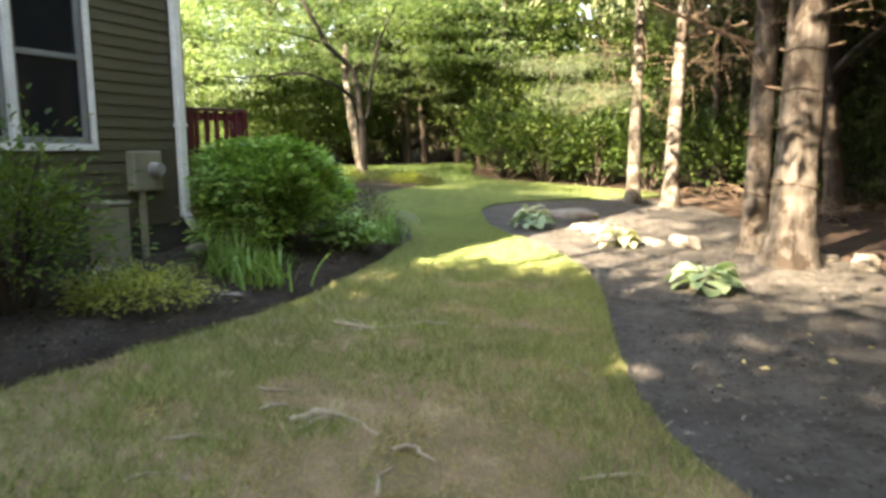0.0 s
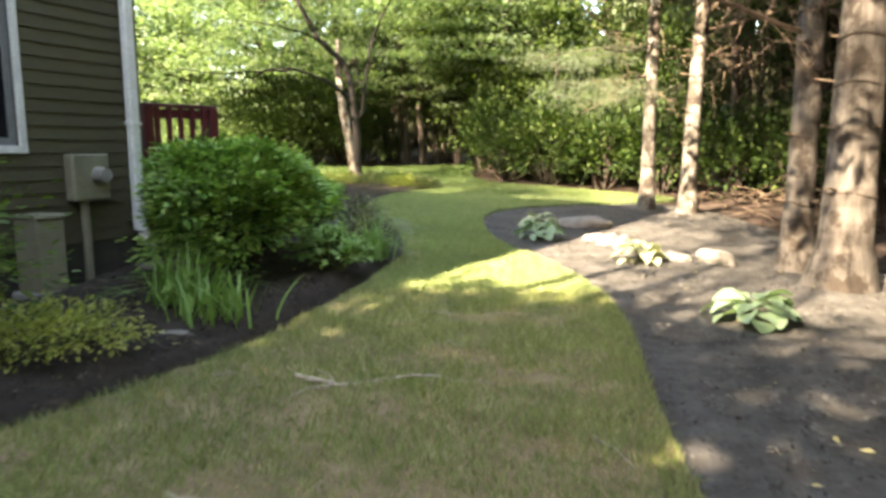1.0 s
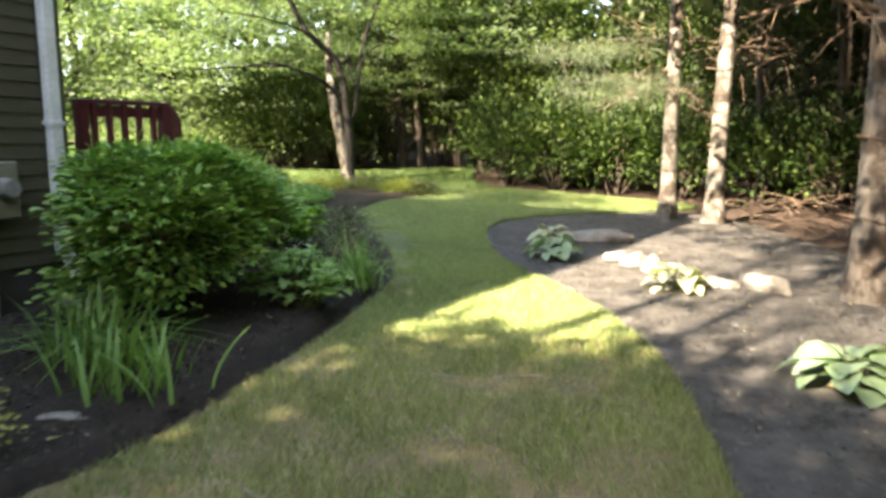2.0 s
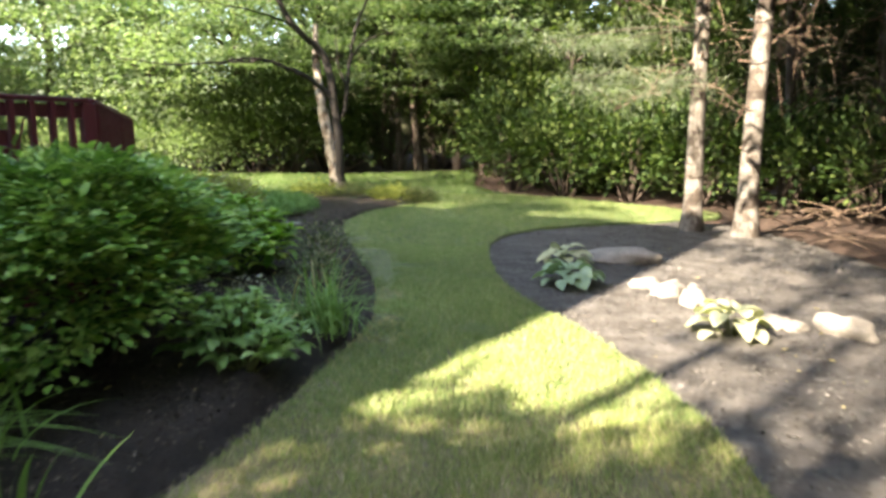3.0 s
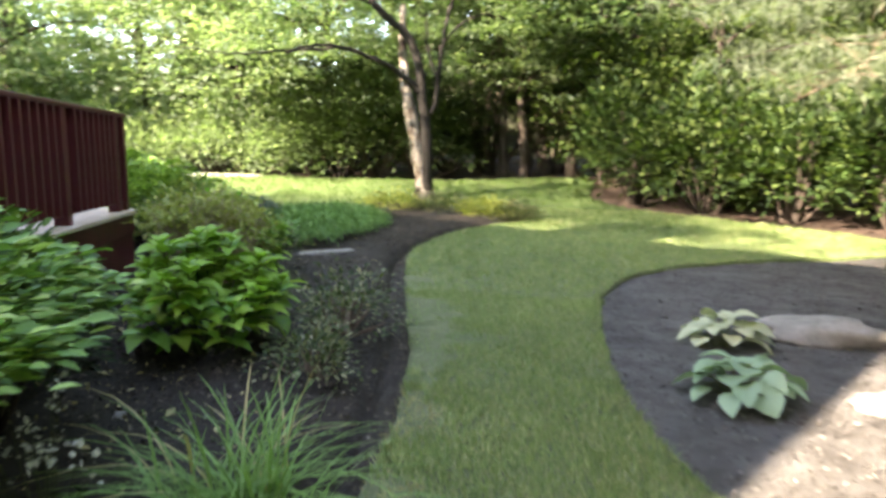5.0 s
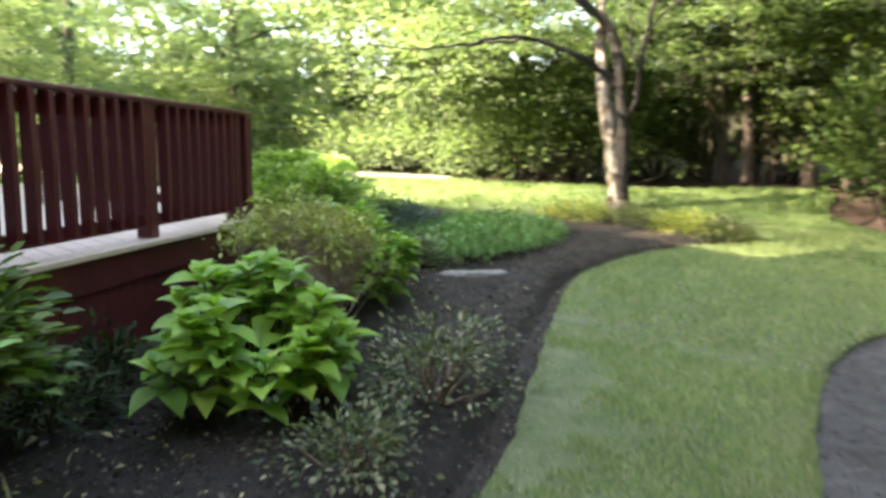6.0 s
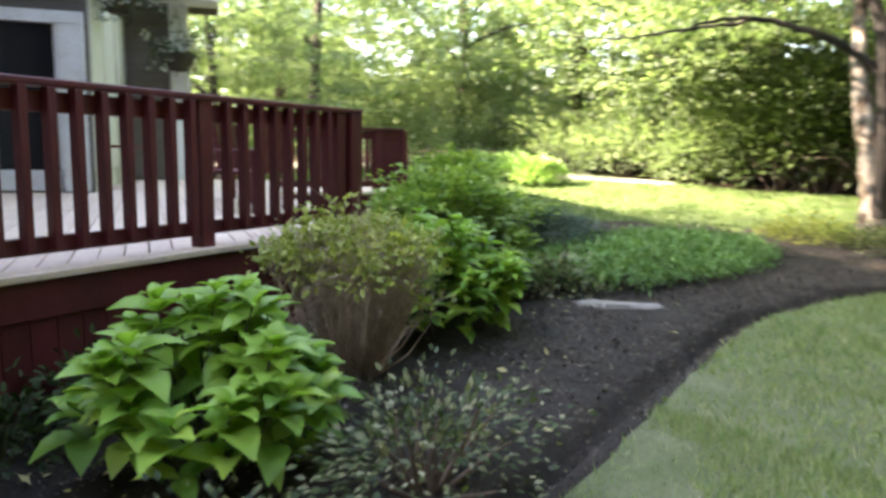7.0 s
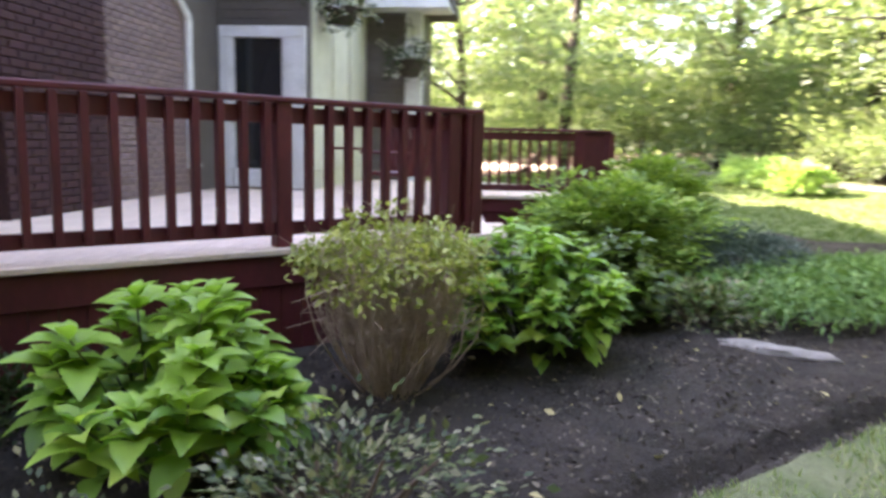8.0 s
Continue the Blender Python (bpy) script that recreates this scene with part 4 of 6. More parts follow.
def hanging_basket(s, o, z, big, label, seed, petals):
    """A basket of flowers that hangs under the porch soffit."""
    ob = thing("hanging_basket", (W0[0], W0[1], 0), label, "hanging basket", "baskets by the deck door", rz=HOUSE_RZ)
    bm = bmesh.new()
    bmesh.ops.create_cone(bm, cap_ends=True, segments=18, radius1=0.10 * big, radius2=0.17 * big, depth=0.16 * big, matrix=Matrix.Translation((s, o, z)))
    bmesh.ops.bevel(bm, geom=bm.edges[:], offset=0.012, segments=2, affect='EDGES')
    part("basket", bm, BASKET, ob)
    for k in range(3):
        a = k * 2.094
        v, f = tube(np.linspace((s + 0.16 * big * math.cos(a), o + 0.16 * big * math.sin(a), z + 0.08 * big), (s, o, z + 0.5 * big), 3), (0.005, 0.005, 0.005), 5)
        part("wire", mesh_of("wire", v, f), BASKET, ob)
    r = np.random.default_rng(seed)
    cs = np.array([s, o, z + 0.1 * big]) + r.normal(0, 1, (90, 3)) * np.array([0.15, 0.15, 0.10]) * big
    v, f = foliage(cs, 10, 0.05, 0.07, r, 0.7, OVAL, 0.6, 0.3)
    part("leaves", mesh_of("leaves", v, f), L_DARK, ob)["kind"] = "stuff"
    v, f = foliage(cs[:45] + np.array([0, 0, 0.03]), 6, 0.035, 0.055, r, 0.7, RHOMB, 0.9)
    part("blossom", mesh_of("blossom", v, f), petals, ob, "pale blossom")


hanging_basket(-1.75, -8.0, 3.82, 1.6, "dark hanging basket with pale flowers by the door", 81, PETAL)
hanging_basket(-2.35, BACK_O + 0.5, 3.38, 1.9, "hanging basket of white and pale blue flowers", 82, PETAL)


# ---- plants ----
def stems_to(centres, foot, r0, seed, sides=5, bow=0.15, apart=False, wide_foot=0.6):
    r = np.random.default_rng(seed)
    out = []
    for c in centres:
        t = np.linspace(0, 1, 5)[:, None]
        base = foot + c * np.array([0.3, 0.3, 0]) * wide_foot
        mid = r.normal(0, bow, 3) * np.linalg.norm(c - base)
        p = base + (c - base) * t + mid * (t * (1 - t)) * np.array([1, 1, 0.3])
        out.append(tube(p, np.linspace(r0, r0 * 0.35, 5), sides))
    return out if apart else joined(out)


def each(name, pieces, material, parent, label=""):
    """Every piece as an object of its own."""
    for v, f in pieces:
        part(name, mesh_of(name, v, f, True), material, parent, label)


def shrub(name, x, y, rx, ry, h, low, leaf, n, size, label, seed, category="shrub", spread=0.10, flat=0.6, stem=BROWN_BARK, n_stems=12, group="", lump=0.18, wide=0.55, droop=0.0, shape=RHOMB, leaves="leaves", fill=0.3, level=1.0, rise=(0, 0)):
    """A rounded shrub: stems from the ground and a shell of leaf clumps with an uneven outline."""
    r = np.random.default_rng(seed)
    ob = thing(name, at_ground(x, y), label, category, group)
    k = max(20, n // 14)
    a, e = r.uniform(0, 2 * np.pi, k), np.arcsin(r.uniform(-0.45, 1, k))
    bump = 1 + lump * (np.sin(a * 3 + seed) * np.cos(e * 4 + seed) + 0.6 * np.sin(a * 7 + e * 5)) + r.normal(0, 0.05, k)
    bump *= np.where(r.uniform(0, 1, k) < fill, r.uniform(0.45, 0.9, k), 1)
    mid = low + (h - low) * 0.42
    c = np.stack([rx * bump * np.cos(a) * np.cos(e), ry * bump * np.sin(a) * np.cos(e), mid + (h - mid) * bump * np.sin(e)], 1)
    under = low + rise[0] * c[:, 0] + rise[1] * c[:, 1]
    if any(rise):
        c[:, 2] = np.where(e < 0, mid + (mid - under) * np.sin(e) / 0.45, c[:, 2])
    c[:, 2] = np.maximum(c[:, 2], under + r.uniform(0, 0.1, k))
    pos, off = clumps(c, 14, spread, r, flat)
    tip = unit(pos - np.array([0, 0, mid * 0.6])) + 0.55 * unit(off) + r.normal(0, 0.3, pos.shape) + np.array([0, 0, -droop])
    tip = tip * np.array([1, 1, level])
    ln = size * r.uniform(0.6, 1.25, len(pos))
    v, f = scattered(shape, pos, tip, r.normal(0, 0.3, pos.shape) + np.array([0, 0, 1.0]), ln, ln * wide)
    part(leaves, mesh_of(leaves, v, f), leaf, ob)
    pick = c[r.choice(k, min(n_stems, k), replace=False)] * np.array([0.8, 0.8, 0.9])
    each("stem", stems_to(pick, np.array([0, 0, -0.03]), 0.012 + 0.012 * h, seed, apart=True), stem, ob)
    return ob


def broadleaf(name, x, y, rad, h, n, size, leaf, label, seed, category="shrub", wide=0.62, low=0.1, single=120):
    """A plant of many upright stems with whorls of broad leaves."""
    r = np.random.default_rng(seed)
    ob = thing(name, at_ground(x, y), label, category)
    rr, a = rad * np.sqrt(r.uniform(0, 1, n)), r.uniform(0, 2 * np.pi, n)
    top = np.stack([rr * np.cos(a), rr * np.sin(a), h * (1 - 0.5 * (rr / rad) ** 2) * r.uniform(0.74, 1.12, n)], 1)
    each("stem", stems_to(top, np.array([0, 0, -0.03]), 0.012, seed, 5, 0.08, True), STEM, ob)
    pos, tip, up, ln = [], [], [], []
    for c in top:
        turn = r.uniform(0, 6.28)
        for tier, (dz, s, m) in enumerate(((0.0, 0.55, 4), (0.05, 0.9, 4), (0.13, 1.0, 4), (0.24, 1.0, 3), (0.38, 0.85, 2))):
            if c[2] - dz < low:
                continue
            for j in range(m):
                b = turn + tier * 0.8 + j * 6.283 / m + r.normal(0, 0.25)
                lift = (0.75, 0.35, 0.1, -0.1, -0.25)[tier] + r.normal(0, 0.15)
                pos.append(c * (np.array([1, 1, 1]) - np.array([1, 1, 0]) * dz * 0.6) - np.array([0, 0, dz]))
                tip.append((math.cos(b), math.sin(b), lift))
                up.append((-math.cos(b) * lift, -math.sin(b) * lift, 1.0))
                ln.append(size * s * r.uniform(0.75, 1.2))
    pos, tip, up, ln = np.array(pos), np.array(tip), np.array(up) + r.normal(0, 0.15, (len(up), 3)), np.array(ln)
    high = np.argsort(-pos[:, 2])
    near, rest = high[:single], high[single:]
    for i in near:
        v, f = scattered(BROAD, pos[i:i + 1], tip[i:i + 1], up[i:i + 1], ln[i:i + 1], ln[i:i + 1] * wide)
        part("leaf", mesh_of("leaf", v, f, True), leaf, ob)
    v, f = scattered(BROAD, pos[rest], tip[rest], up[rest], ln[rest], ln[rest] * wide)
    part("leaves", mesh_of("leaves", v, f, True), leaf, ob)["kind"] = "stuff"
    return ob


def hosta(x, y, rad, n, leaf, label, seed, size=0.24):
    r = np.random.default_rng(seed)
    ob = thing("hosta", at_ground(x, y), label, "hosta", "hostas in the pine bed")
    a = np.arange(n) * 2.4 + r.normal(0, 0.2, n)
    ring = np.linspace(0.25, 1, n)
    base = np.stack([0.5 * rad * ring * np.cos(a), 0.5 * rad * ring * np.sin(a), 0.26 - 0.17 * ring + r.normal(0, 0.015, n)], 1)
    tip = np.stack([np.cos(a), np.sin(a), 0.25 - 0.55 * ring], 1)
    v, f = scattered(ROUND, base, tip, np.tile((0, 0, 1.0), (n, 1)) + r.normal(0, 0.22, (n, 3)), size * r.uniform(0.7, 1.2, n), size * 0.8 * r.uniform(0.8, 1.15, n))
    per = len(BROAD[0])
    for i in range(n):
        part("leaf", mesh_of("leaf", v[i * per:(i + 1) * per], BROAD[1], True), leaf, ob)
    each("stalk", stems_to(base, np.array([0, 0, -0.03]), 0.007, seed, 5, 0.05, True), STEM, ob)
    return ob


def strap_clump(name, x, y, n, length, width, lean, leaf, label, seed, category, spread=0.12, arch=0.6):
    """A tuft of long narrow leaves that rise and arch over."""
    r = np.random.default_rng(seed)
    ob = thing(name, at_ground(x, y), label, category)
    pieces = []
    for i in range(n):
        a = r.uniform(0, 6.283)
        ln = length * r.uniform(0.65, 1.15)
        le = lean * r.uniform(0.2, 1.3)
        t = np.linspace(0, 1, 7)
        out, up = le * ln * (t ** 1.5), ln * (t - arch * le * t ** 2.2)
        b = np.array([math.cos(a), math.sin(a)])
        s = r.normal(0, spread, 2)
        c = np.stack([s[0] + b[0] * out, s[1] + b[1] * out, up - 0.02], 1)
        wd = width * r.uniform(0.7, 1.2) * (1 - t ** 3) * 0.5 + 0.0008
        sd = np.array([-b[1], b[0], 0.0])
        v = np.stack([c - sd * wd[:, None], c + sd * wd[:, None]], 1).reshape(-1, 3)
        pieces.append((v, np.array([(2 * j, 2 * j + 1, 2 * j + 3, 2 * j + 2) for j in range(6)])))
    each("leaf", pieces, leaf, ob)
    return ob


def rock(name, x, y, sx, sy, sz, label, seed, rz=0, sink=0.25, material=STONE):
    bm = bmesh.new()
    bmesh.ops.create_icosphere(bm, subdivisions=3, radius=1)
    for v in bm.verts:
        n = noise.noise(v.co * 1.6 + Vector((seed * 3.1, seed, 0))) * 0.5 + noise.noise(v.co * 3.5 + Vector((seed, 0, 0))) * 0.22
        v.co *= 1 + n
        v.co.z = max(min(v.co.z, 0.86 + 0.2 * v.co.x), -0.6)
        v.co = Vector((v.co.x * sx, v.co.y * sy, v.co.z * sz))
    for f in bm.faces:
        f.smooth = True
    ob = part(name, bm, material, None)
    ob.matrix_basis = pose(*at_ground(x, y, sz * (0.6 - sink)), 0, 0, rz)
    return tagged(ob, label, "rock")


# beds beside the house
shrub("yew_shrub", -2.15, 8.8, 0.7, 1.14, 1.28, 0.46, L_YEW, 21000, 0.082, "large rounded evergreen shrub beside the downspout", 31, spread=0.085, flat=0.28, n_stems=18, lump=0.2, fill=0.22, wide=0.62, level=0.45, shape=OVAL, rise=(0.12, 0.27))
shrub("viburnum", -2.42, 10.22, 0.36, 0.4, 1.06, 0.45, L_ROSE, 3400, 0.09, "rounded shrub with oval leaves between the evergreen and the deck", 311, spread=0.09, flat=0.3, n_stems=14, lump=0.24, fill=0.25, wide=0.6, level=0.5, shape=OVAL)
shrub("rose_bush", -3.45, 5.55, 0.62, 0.75, 1.32, 0.12, L_ROSE, 2900, 0.075, "loose dark green bush against the house wall", 32, spread=0.16, lump=0.42, fill=0.55, level=0.6, shape=OVAL, n_stems=22)
shrub("euonymus", -2.55, 5.75, 0.52, 0.34, 0.34, 0.03, L_GOLD, 2600, 0.045, "low yellow green variegated shrub on the mulch", 33, spread=0.05, stem=STEM, lump=0.2)
strap_clump("iris_clump", -1.72, 6.8, 60, 0.44, 0.032, 0.6, L_IRIS, "clump of upright sword leaved iris", 34, "iris", 0.17, 0.3)
strap_clump("daylily_clump", -2.2, 7.25, 150, 0.66, 0.02, 1.1, L_IRIS, "arching clump of daylily leaves", 35, "daylily", 0.14)
broadleaf("hydrangea", -1.15, 8.72, 0.42, 0.52, 32, 0.135, L_PALE, "small leafy hydrangea at the edge of the lawn", 36)
strap_clump("ornamental_grass", -0.78, 9.75, 190, 0.72, 0.010, 1.15, L_IRIS, "arching tuft of fine green grass leaves", 37, "grass clump", 0.12)
broadleaf("hydrangea", -2.0, 11.74, 0.58, 0.76, 40, 0.205, L_HYDR, "large hydrangea with broad bright green leaves before the deck", 38, low=0.15, single=280)
shrub("variegated_shrub", -1.12, 11.4, 0.26, 0.26, 0.28, 0.04, L_VARI, 700, 0.045, "small low shrub with cream edged leaves by the lawn", 391, spread=0.06, stem=TWIG, n_stems=14, lump=0.35)
shrub("variegated_shrub", -1.24, 12.36, 0.36, 0.42, 0.42, 0.05, L_VARI, 1150, 0.05, "low shrub with small cream edged leaves", 39, spread=0.07, stem=TWIG, n_stems=24, lump=0.4)
broadleaf("hydrangea", -3.0, 13.98, 0.64, 0.85, 66, 0.17, L_HYDR, "leafy green hydrangea beside the deck", 41)
broadleaf("hydrangea", -3.4, 14.95, 0.42, 0.66, 34, 0.17, L_ROSE, "dark leaved hydrangea between the deck and the juniper", 411, single=60)
shrub("variegated_shrub", -3.2, 15.55, 0.36, 0.3, 0.3, 0.03, L_VARI, 1100, 0.06, "low plant with cream edged leaves before the juniper", 412, spread=0.07, stem=TWIG, n_stems=14, lump=0.35)
shrub("dwarf_spruce", -4.05, 16.65, 0.5, 0.5, 0.52, 0.03, L_SPRUCE, 7000, 0.06, "dwarf blue green spruce", 42, spread=0.05, wide=0.26)
shrub("yew_mound", -4.75, 15.65, 0.72, 0.72, 0.98, 0.1, L_BOX, 9000, 0.085, "clipped evergreen mound next to the deck steps", 43, spread=0.09, flat=0.3, lump=0.3, level=0.45, shape=OVAL, wide=0.6)
shrub("yew_mound", -6.35, 17.3, 0.5, 0.55, 1.08, 0.1, L_BOX, 7000, 0.085, "evergreen shrub beyond the deck", 44, spread=0.09, flat=0.3, level=0.45, lump=0.3, shape=OVAL, wide=0.6)


for i, (x, y, q) in enumerate(((-10.6, 23.4, 0.5), (-9.7, 23.0, 0.42), (-11.6, 23.5, 0.55))):
    shrub("hosta_clump", x, y, q, q, 0.55, 0.03, L_PALE, 1300, 0.13, "pale leafy clump in the sun beside the gravel path", 450 + i, "plant", 0.08, stem=STEM, group="pale clumps by the path", shape=OVAL, lump=0.3)


def juniper(x, y, rx, ry, h, seed):
    r = np.random.default_rng(seed)
    ob = thing("juniper", at_ground(x, y), "spreading juniper ground cover with feathery sprays", "juniper")
    n = 1000
    a, d = r.uniform(0, 6.283, n), np.sqrt(r.uniform(0, 1, n))
    c = np.stack([rx * d * np.cos(a), ry * d * np.sin(a), h * (1 - d ** 2) + r.uniform(0.02, 0.16, n)], 1)
    v, f = foliage(c, 16, 0.06, 0.09, r, 0.4, RHOMB, 0.22, 0.1)
    part("sprays", mesh_of("sprays", v, f), L_JUNIPER, ob)
    each("stem", stems_to(c[:20] * np.array([0.9, 0.9, 0.6]), np.array([0, 0, 0.0]), 0.015, seed, apart=True), BROWN_BARK, ob)


juniper(-3.32, 17.55, 1.0, 2.05, 0.18, 45)


def twiggy(x, y, seed):
    """A shrub that is a thicket of bare brown twigs below and green at the top."""
    r = np.random.default_rng(seed)
    ob = thing("twiggy_shrub", at_ground(x, y), "shrub with bare brown twigs and a thin green top", "shrub")
    n = 230
    a, d = r.uniform(0, 6.283, n), np.sqrt(r.uniform(0, 1, n)) * 0.5
    tops = np.stack([d * np.cos(a), d * np.sin(a), 0.88 - 0.12 * (d / 0.5) ** 2 + r.normal(0, 0.075, n)], 1)
    tw = [stems_to(tops[60:], np.array([0, 0, -0.03]), 0.006, seed, 4, 0.4, wide_foot=0.8)]
    each("stem", stems_to(tops[:60], np.array([0, 0, -0.03]), 0.0075, seed, 4, 0.42, True, 0.8), PALE_TWIG, ob)
    for c in tops:
        for j in range(8):
            q = r.uniform(0.35, 0.95)
            s = c * np.array([0.25 + 0.75 * q, 0.25 + 0.75 * q, q]) + r.normal(0, 0.03, 3)
            e = s + r.normal(0, 0.1, 3) + np.array([0, 0, 0.07])
            tw.append(tube(np.linspace(s, e, 3), (0.003, 0.002, 0.001), 4))
    v, f = joined(tw)
    part("brushwood", mesh_of("brushwood", v, f, True), PALE_TWIG, ob)["kind"] = "stuff"
    low = tops[r.integers(0, n, 5)] * np.array([1.05, 1.05, 0.78])
    v, f = foliage(np.concatenate([tops[:150], low]), 22, 0.055, 0.052, r, 0.35, OVAL, 0.6)
    part("leaves", mesh_of("leaves", v, f), L_GOLD, ob)


twiggy(-2.58, 12.92, 46)


def flower_stems(x, y, n, h, seed, label):
    r = np.random.default_rng(seed)
    ob = thing("coral_bells", at_ground(x, y), label, "flowers")
    tops = np.stack([r.normal(0, 0.16, n), r.normal(0, 0.16, n), h * r.uniform(0.6, 1.1, n)], 1)
    each("stalk", stems_to(tops, np.array([0, 0, -0.02]), 0.003, seed, 4, 0.1, True), STEM, ob)
    v, f = foliage(tops, 7, 0.025, 0.028, r, 1.0, RHOMB, 0.8)
    part("blossom", mesh_of("blossom", v, f), PETAL, ob, "small white blossom")
    c = np.stack([r.normal(0, 0.12, 30), r.normal(0, 0.12, 30), r.uniform(0.03, 0.12, 30)], 1)
    v, f = foliage(c, 3, 0.04, 0.07, r, 0.4, BROAD, 0.8)
    part("leaves", mesh_of("leaves", v, f), L_DARK, ob)


flower_stems(-1.45, 9.5, 20, 0.5, 47, "small plant with white blossom on thin stalks")
for i, (x, y, s, leaf) in enumerate(((-2.75, 20.25, 0.5, L_GOLD), (-1.75, 20.1, 0.42, L_VARI), (-0.95, 19.75, 0.4, L_GOLD), (-0.4, 19.5, 0.3, L_VARI))):
    shrub("ground_cover", x, y, s, s * 0.8, 0.32, 0.02, leaf, 1500, 0.06, "low yellow green plants round the foot of the maple", 50 + i, "ground cover", 0.08, stem=STEM, group="plants round the maple")
rock("flat_stone", -2.5, 15.57, 0.36, 0.12, 0.05, "flat pale stepping stone in the mulch", 3, 41)
rock("flat_stone", -1.95, 6.3, 0.16, 0.06, 0.03, "small pale flat stone by the iris", 4, 10)
for i, (x, y) in enumerate(((-2.55, 10.9), (-2.3, 10.5), (-2.7, 11.1), (-1.9, 10.6))):
    rock("pebble", x, y, 0.05, 0.035, 0.03, "small pale stone lying on the mulch", 60 + i, i * 40)

# Dark evergreens added to fill the shaded gaps in the wood.
for i, (x, y) in enumerate(((11.5, 9.5), (12.5, 13.5), (11.5, 16.8), (10.2, 20.5), (-1.7, 28.4), (0.1, 28.9), (1.6, 28.2), (9.2, 8.2), (3.0, 24.9), (5.0, 24.2), (7.2, 23.0), (9.0, 21.0), (8.9, 11.2), (10.4, 18.6))):
    shrub("hemlock", x, y, 1.7, 1.7, 5.2, 0.3, L_DARK, 6000, 0.16, "dense dark evergreen added to fill shaded gaps in the wood", 650 + i, "evergreen tree", 0.3, group="dark evergreens in the wood", lump=0.2, wide=0.3, fill=0.4)

for i, (x, y, q) in enumerate(((-2.7, 11.05, 0.28), (-3.0, 11.55, 0.26))):
    shrub("ground_plant", x, y, q, q, 0.26, 0.02, L_DARK, 700, 0.06, "low dark leafy plant on the mulch by the deck", 660 + i, "ground cover", 0.08, stem=STEM, group="low plants by the deck", lump=0.3, shape=OVAL)

strap_clump("dry_stalks", -0.95, 9.95, 14, 0.75, 0.012, 1.3, STRAW, "dry arching stalks beside the grass tuft", 40, "dry stalks", 0.12)


def fallen_leaves():
    """Dead leaves and pale shreds on the mulch."""
    r = np.random.default_rng(48)
    spots = np.array([(-2.2, 10.9, 0.4), (-2.6, 11.2, 0.4), (-1.7, 10.6, 0.4), (-2.0, 10.5, 0.7), (-1.5, 9.3, 0.5), (-2.4, 12.6, 0.6), (-3.0, 15.2, 1.0), (-2.0, 14.5, 0.9), (-1.9, 6.0, 0.8), (2.6, 8.6, 1.2), (2.2, 5.0, 1.0), (4.0, 12.0, 1.5)])
    pick = spots[r.integers(0, len(spots), 420)]
    p = pick[:, :2] + r.normal(0, 1, (420, 2)) * pick[:, 2:]
    p = p[~inside(lawn_line, p)]
    left = p[:, 0] < -0.2
    z = gz(p[:, 0], p[:, 1]) + np.where(left, 0.03 + bed_lift(p[:, 0], p[:, 1]), 0.035)
    pos = np.column_stack([p, z])
    n = len(pos)
    ln = 0.014 + 0.07 * r.uniform(0, 1, n) ** 2
    v, f = scattered(RHOMB, pos, np.stack([r.normal(0, 1, n), r.normal(0, 1, n), r.normal(0, 0.2, n)], 1), r.normal(0, 0.35, (n, 3)) + np.array([0, 0, 1.0]), ln, ln * r.uniform(0.3, 0.6, n))
    me = mesh_of("fallen_leaves", v, f)
    me.materials.append(STRAW)
    tagged(new("fallen_leaves", me), "dry pale fallen leaves scattered on the mulch", "fallen leaves", kind="stuff")


fallen_leaves()

# bed under the pines
hosta(2.7, 7.15, 0.44, 30, L_HOSTA, "hosta with broad blue green leaves on the mulch", 61)
hosta(2.5, 9.95, 0.40, 26, L_HOSTA_PALE, "hosta with pale cream leaves in full sun", 62, 0.2)
hosta(1.5, 11.78, 0.44, 26, L_HOSTA, "hosta with grey green leaves", 63, 0.22)
hosta(1.63, 12.9, 0.36, 22, L_HOSTA_PALE, "pale leaved hosta beside a flat rock", 64, 0.2)
rock("flat_rock", 2.4, 13.25, 0.5, 0.24, 0.15, "flat tan rock lying in the bed", 5, -8)
for i, (x, y, s) in enumerate(((2.3, 11.75, 0.2), (2.45, 11.4, 0.2), (2.55, 11.0, 0.19), (3.0, 10.25, 0.18), (3.45, 10.0, 0.24), (3.1, 10.1, 0.1), (4.9, 9.0, 0.2), (5.2, 8.6, 0.25), (5.6, 8.4, 0.22), (6.0, 8.9, 0.3))):
    rock("bed_rock", x, y, s * 0.95, s * 0.62, s * (0.42 + 0.18 * (i % 3)), "pale weathered rock half sunk in the mulch", 70 + i, i * 33)
rock("pebble", 1.71, 4.68, 0.03, 0.02, 0.02, "white pebble on the mulch", 90)
rock("pebble", 1.3, 3.6, 0.03, 0.025, 0.02, "pale pebble at the edge of the lawn", 91)


def surface_roots(name, pts, rad, seed, label):
    r = np.random.default_rng(seed)
    pieces = []
    p = curve_through(pts, 0.06)
    p = p + r.normal(0, 0.014, p.shape)
    z = gz(p[:, 0], p[:, 1]) + 0.05 + 0.012 * np.sin(np.arange(len(p)) * 0.7)
    v, f = tube(np.column_stack([p, z]), np.linspace(rad, rad * 0.4, len(p)) * r.uniform(0.7, 1.3, len(p)), 6, 0.35, seed)
    ob = new(name, mesh_of(name, v, f, True))
    ob.data.materials.append(ROOT)
    return tagged(ob, label, "tree root")


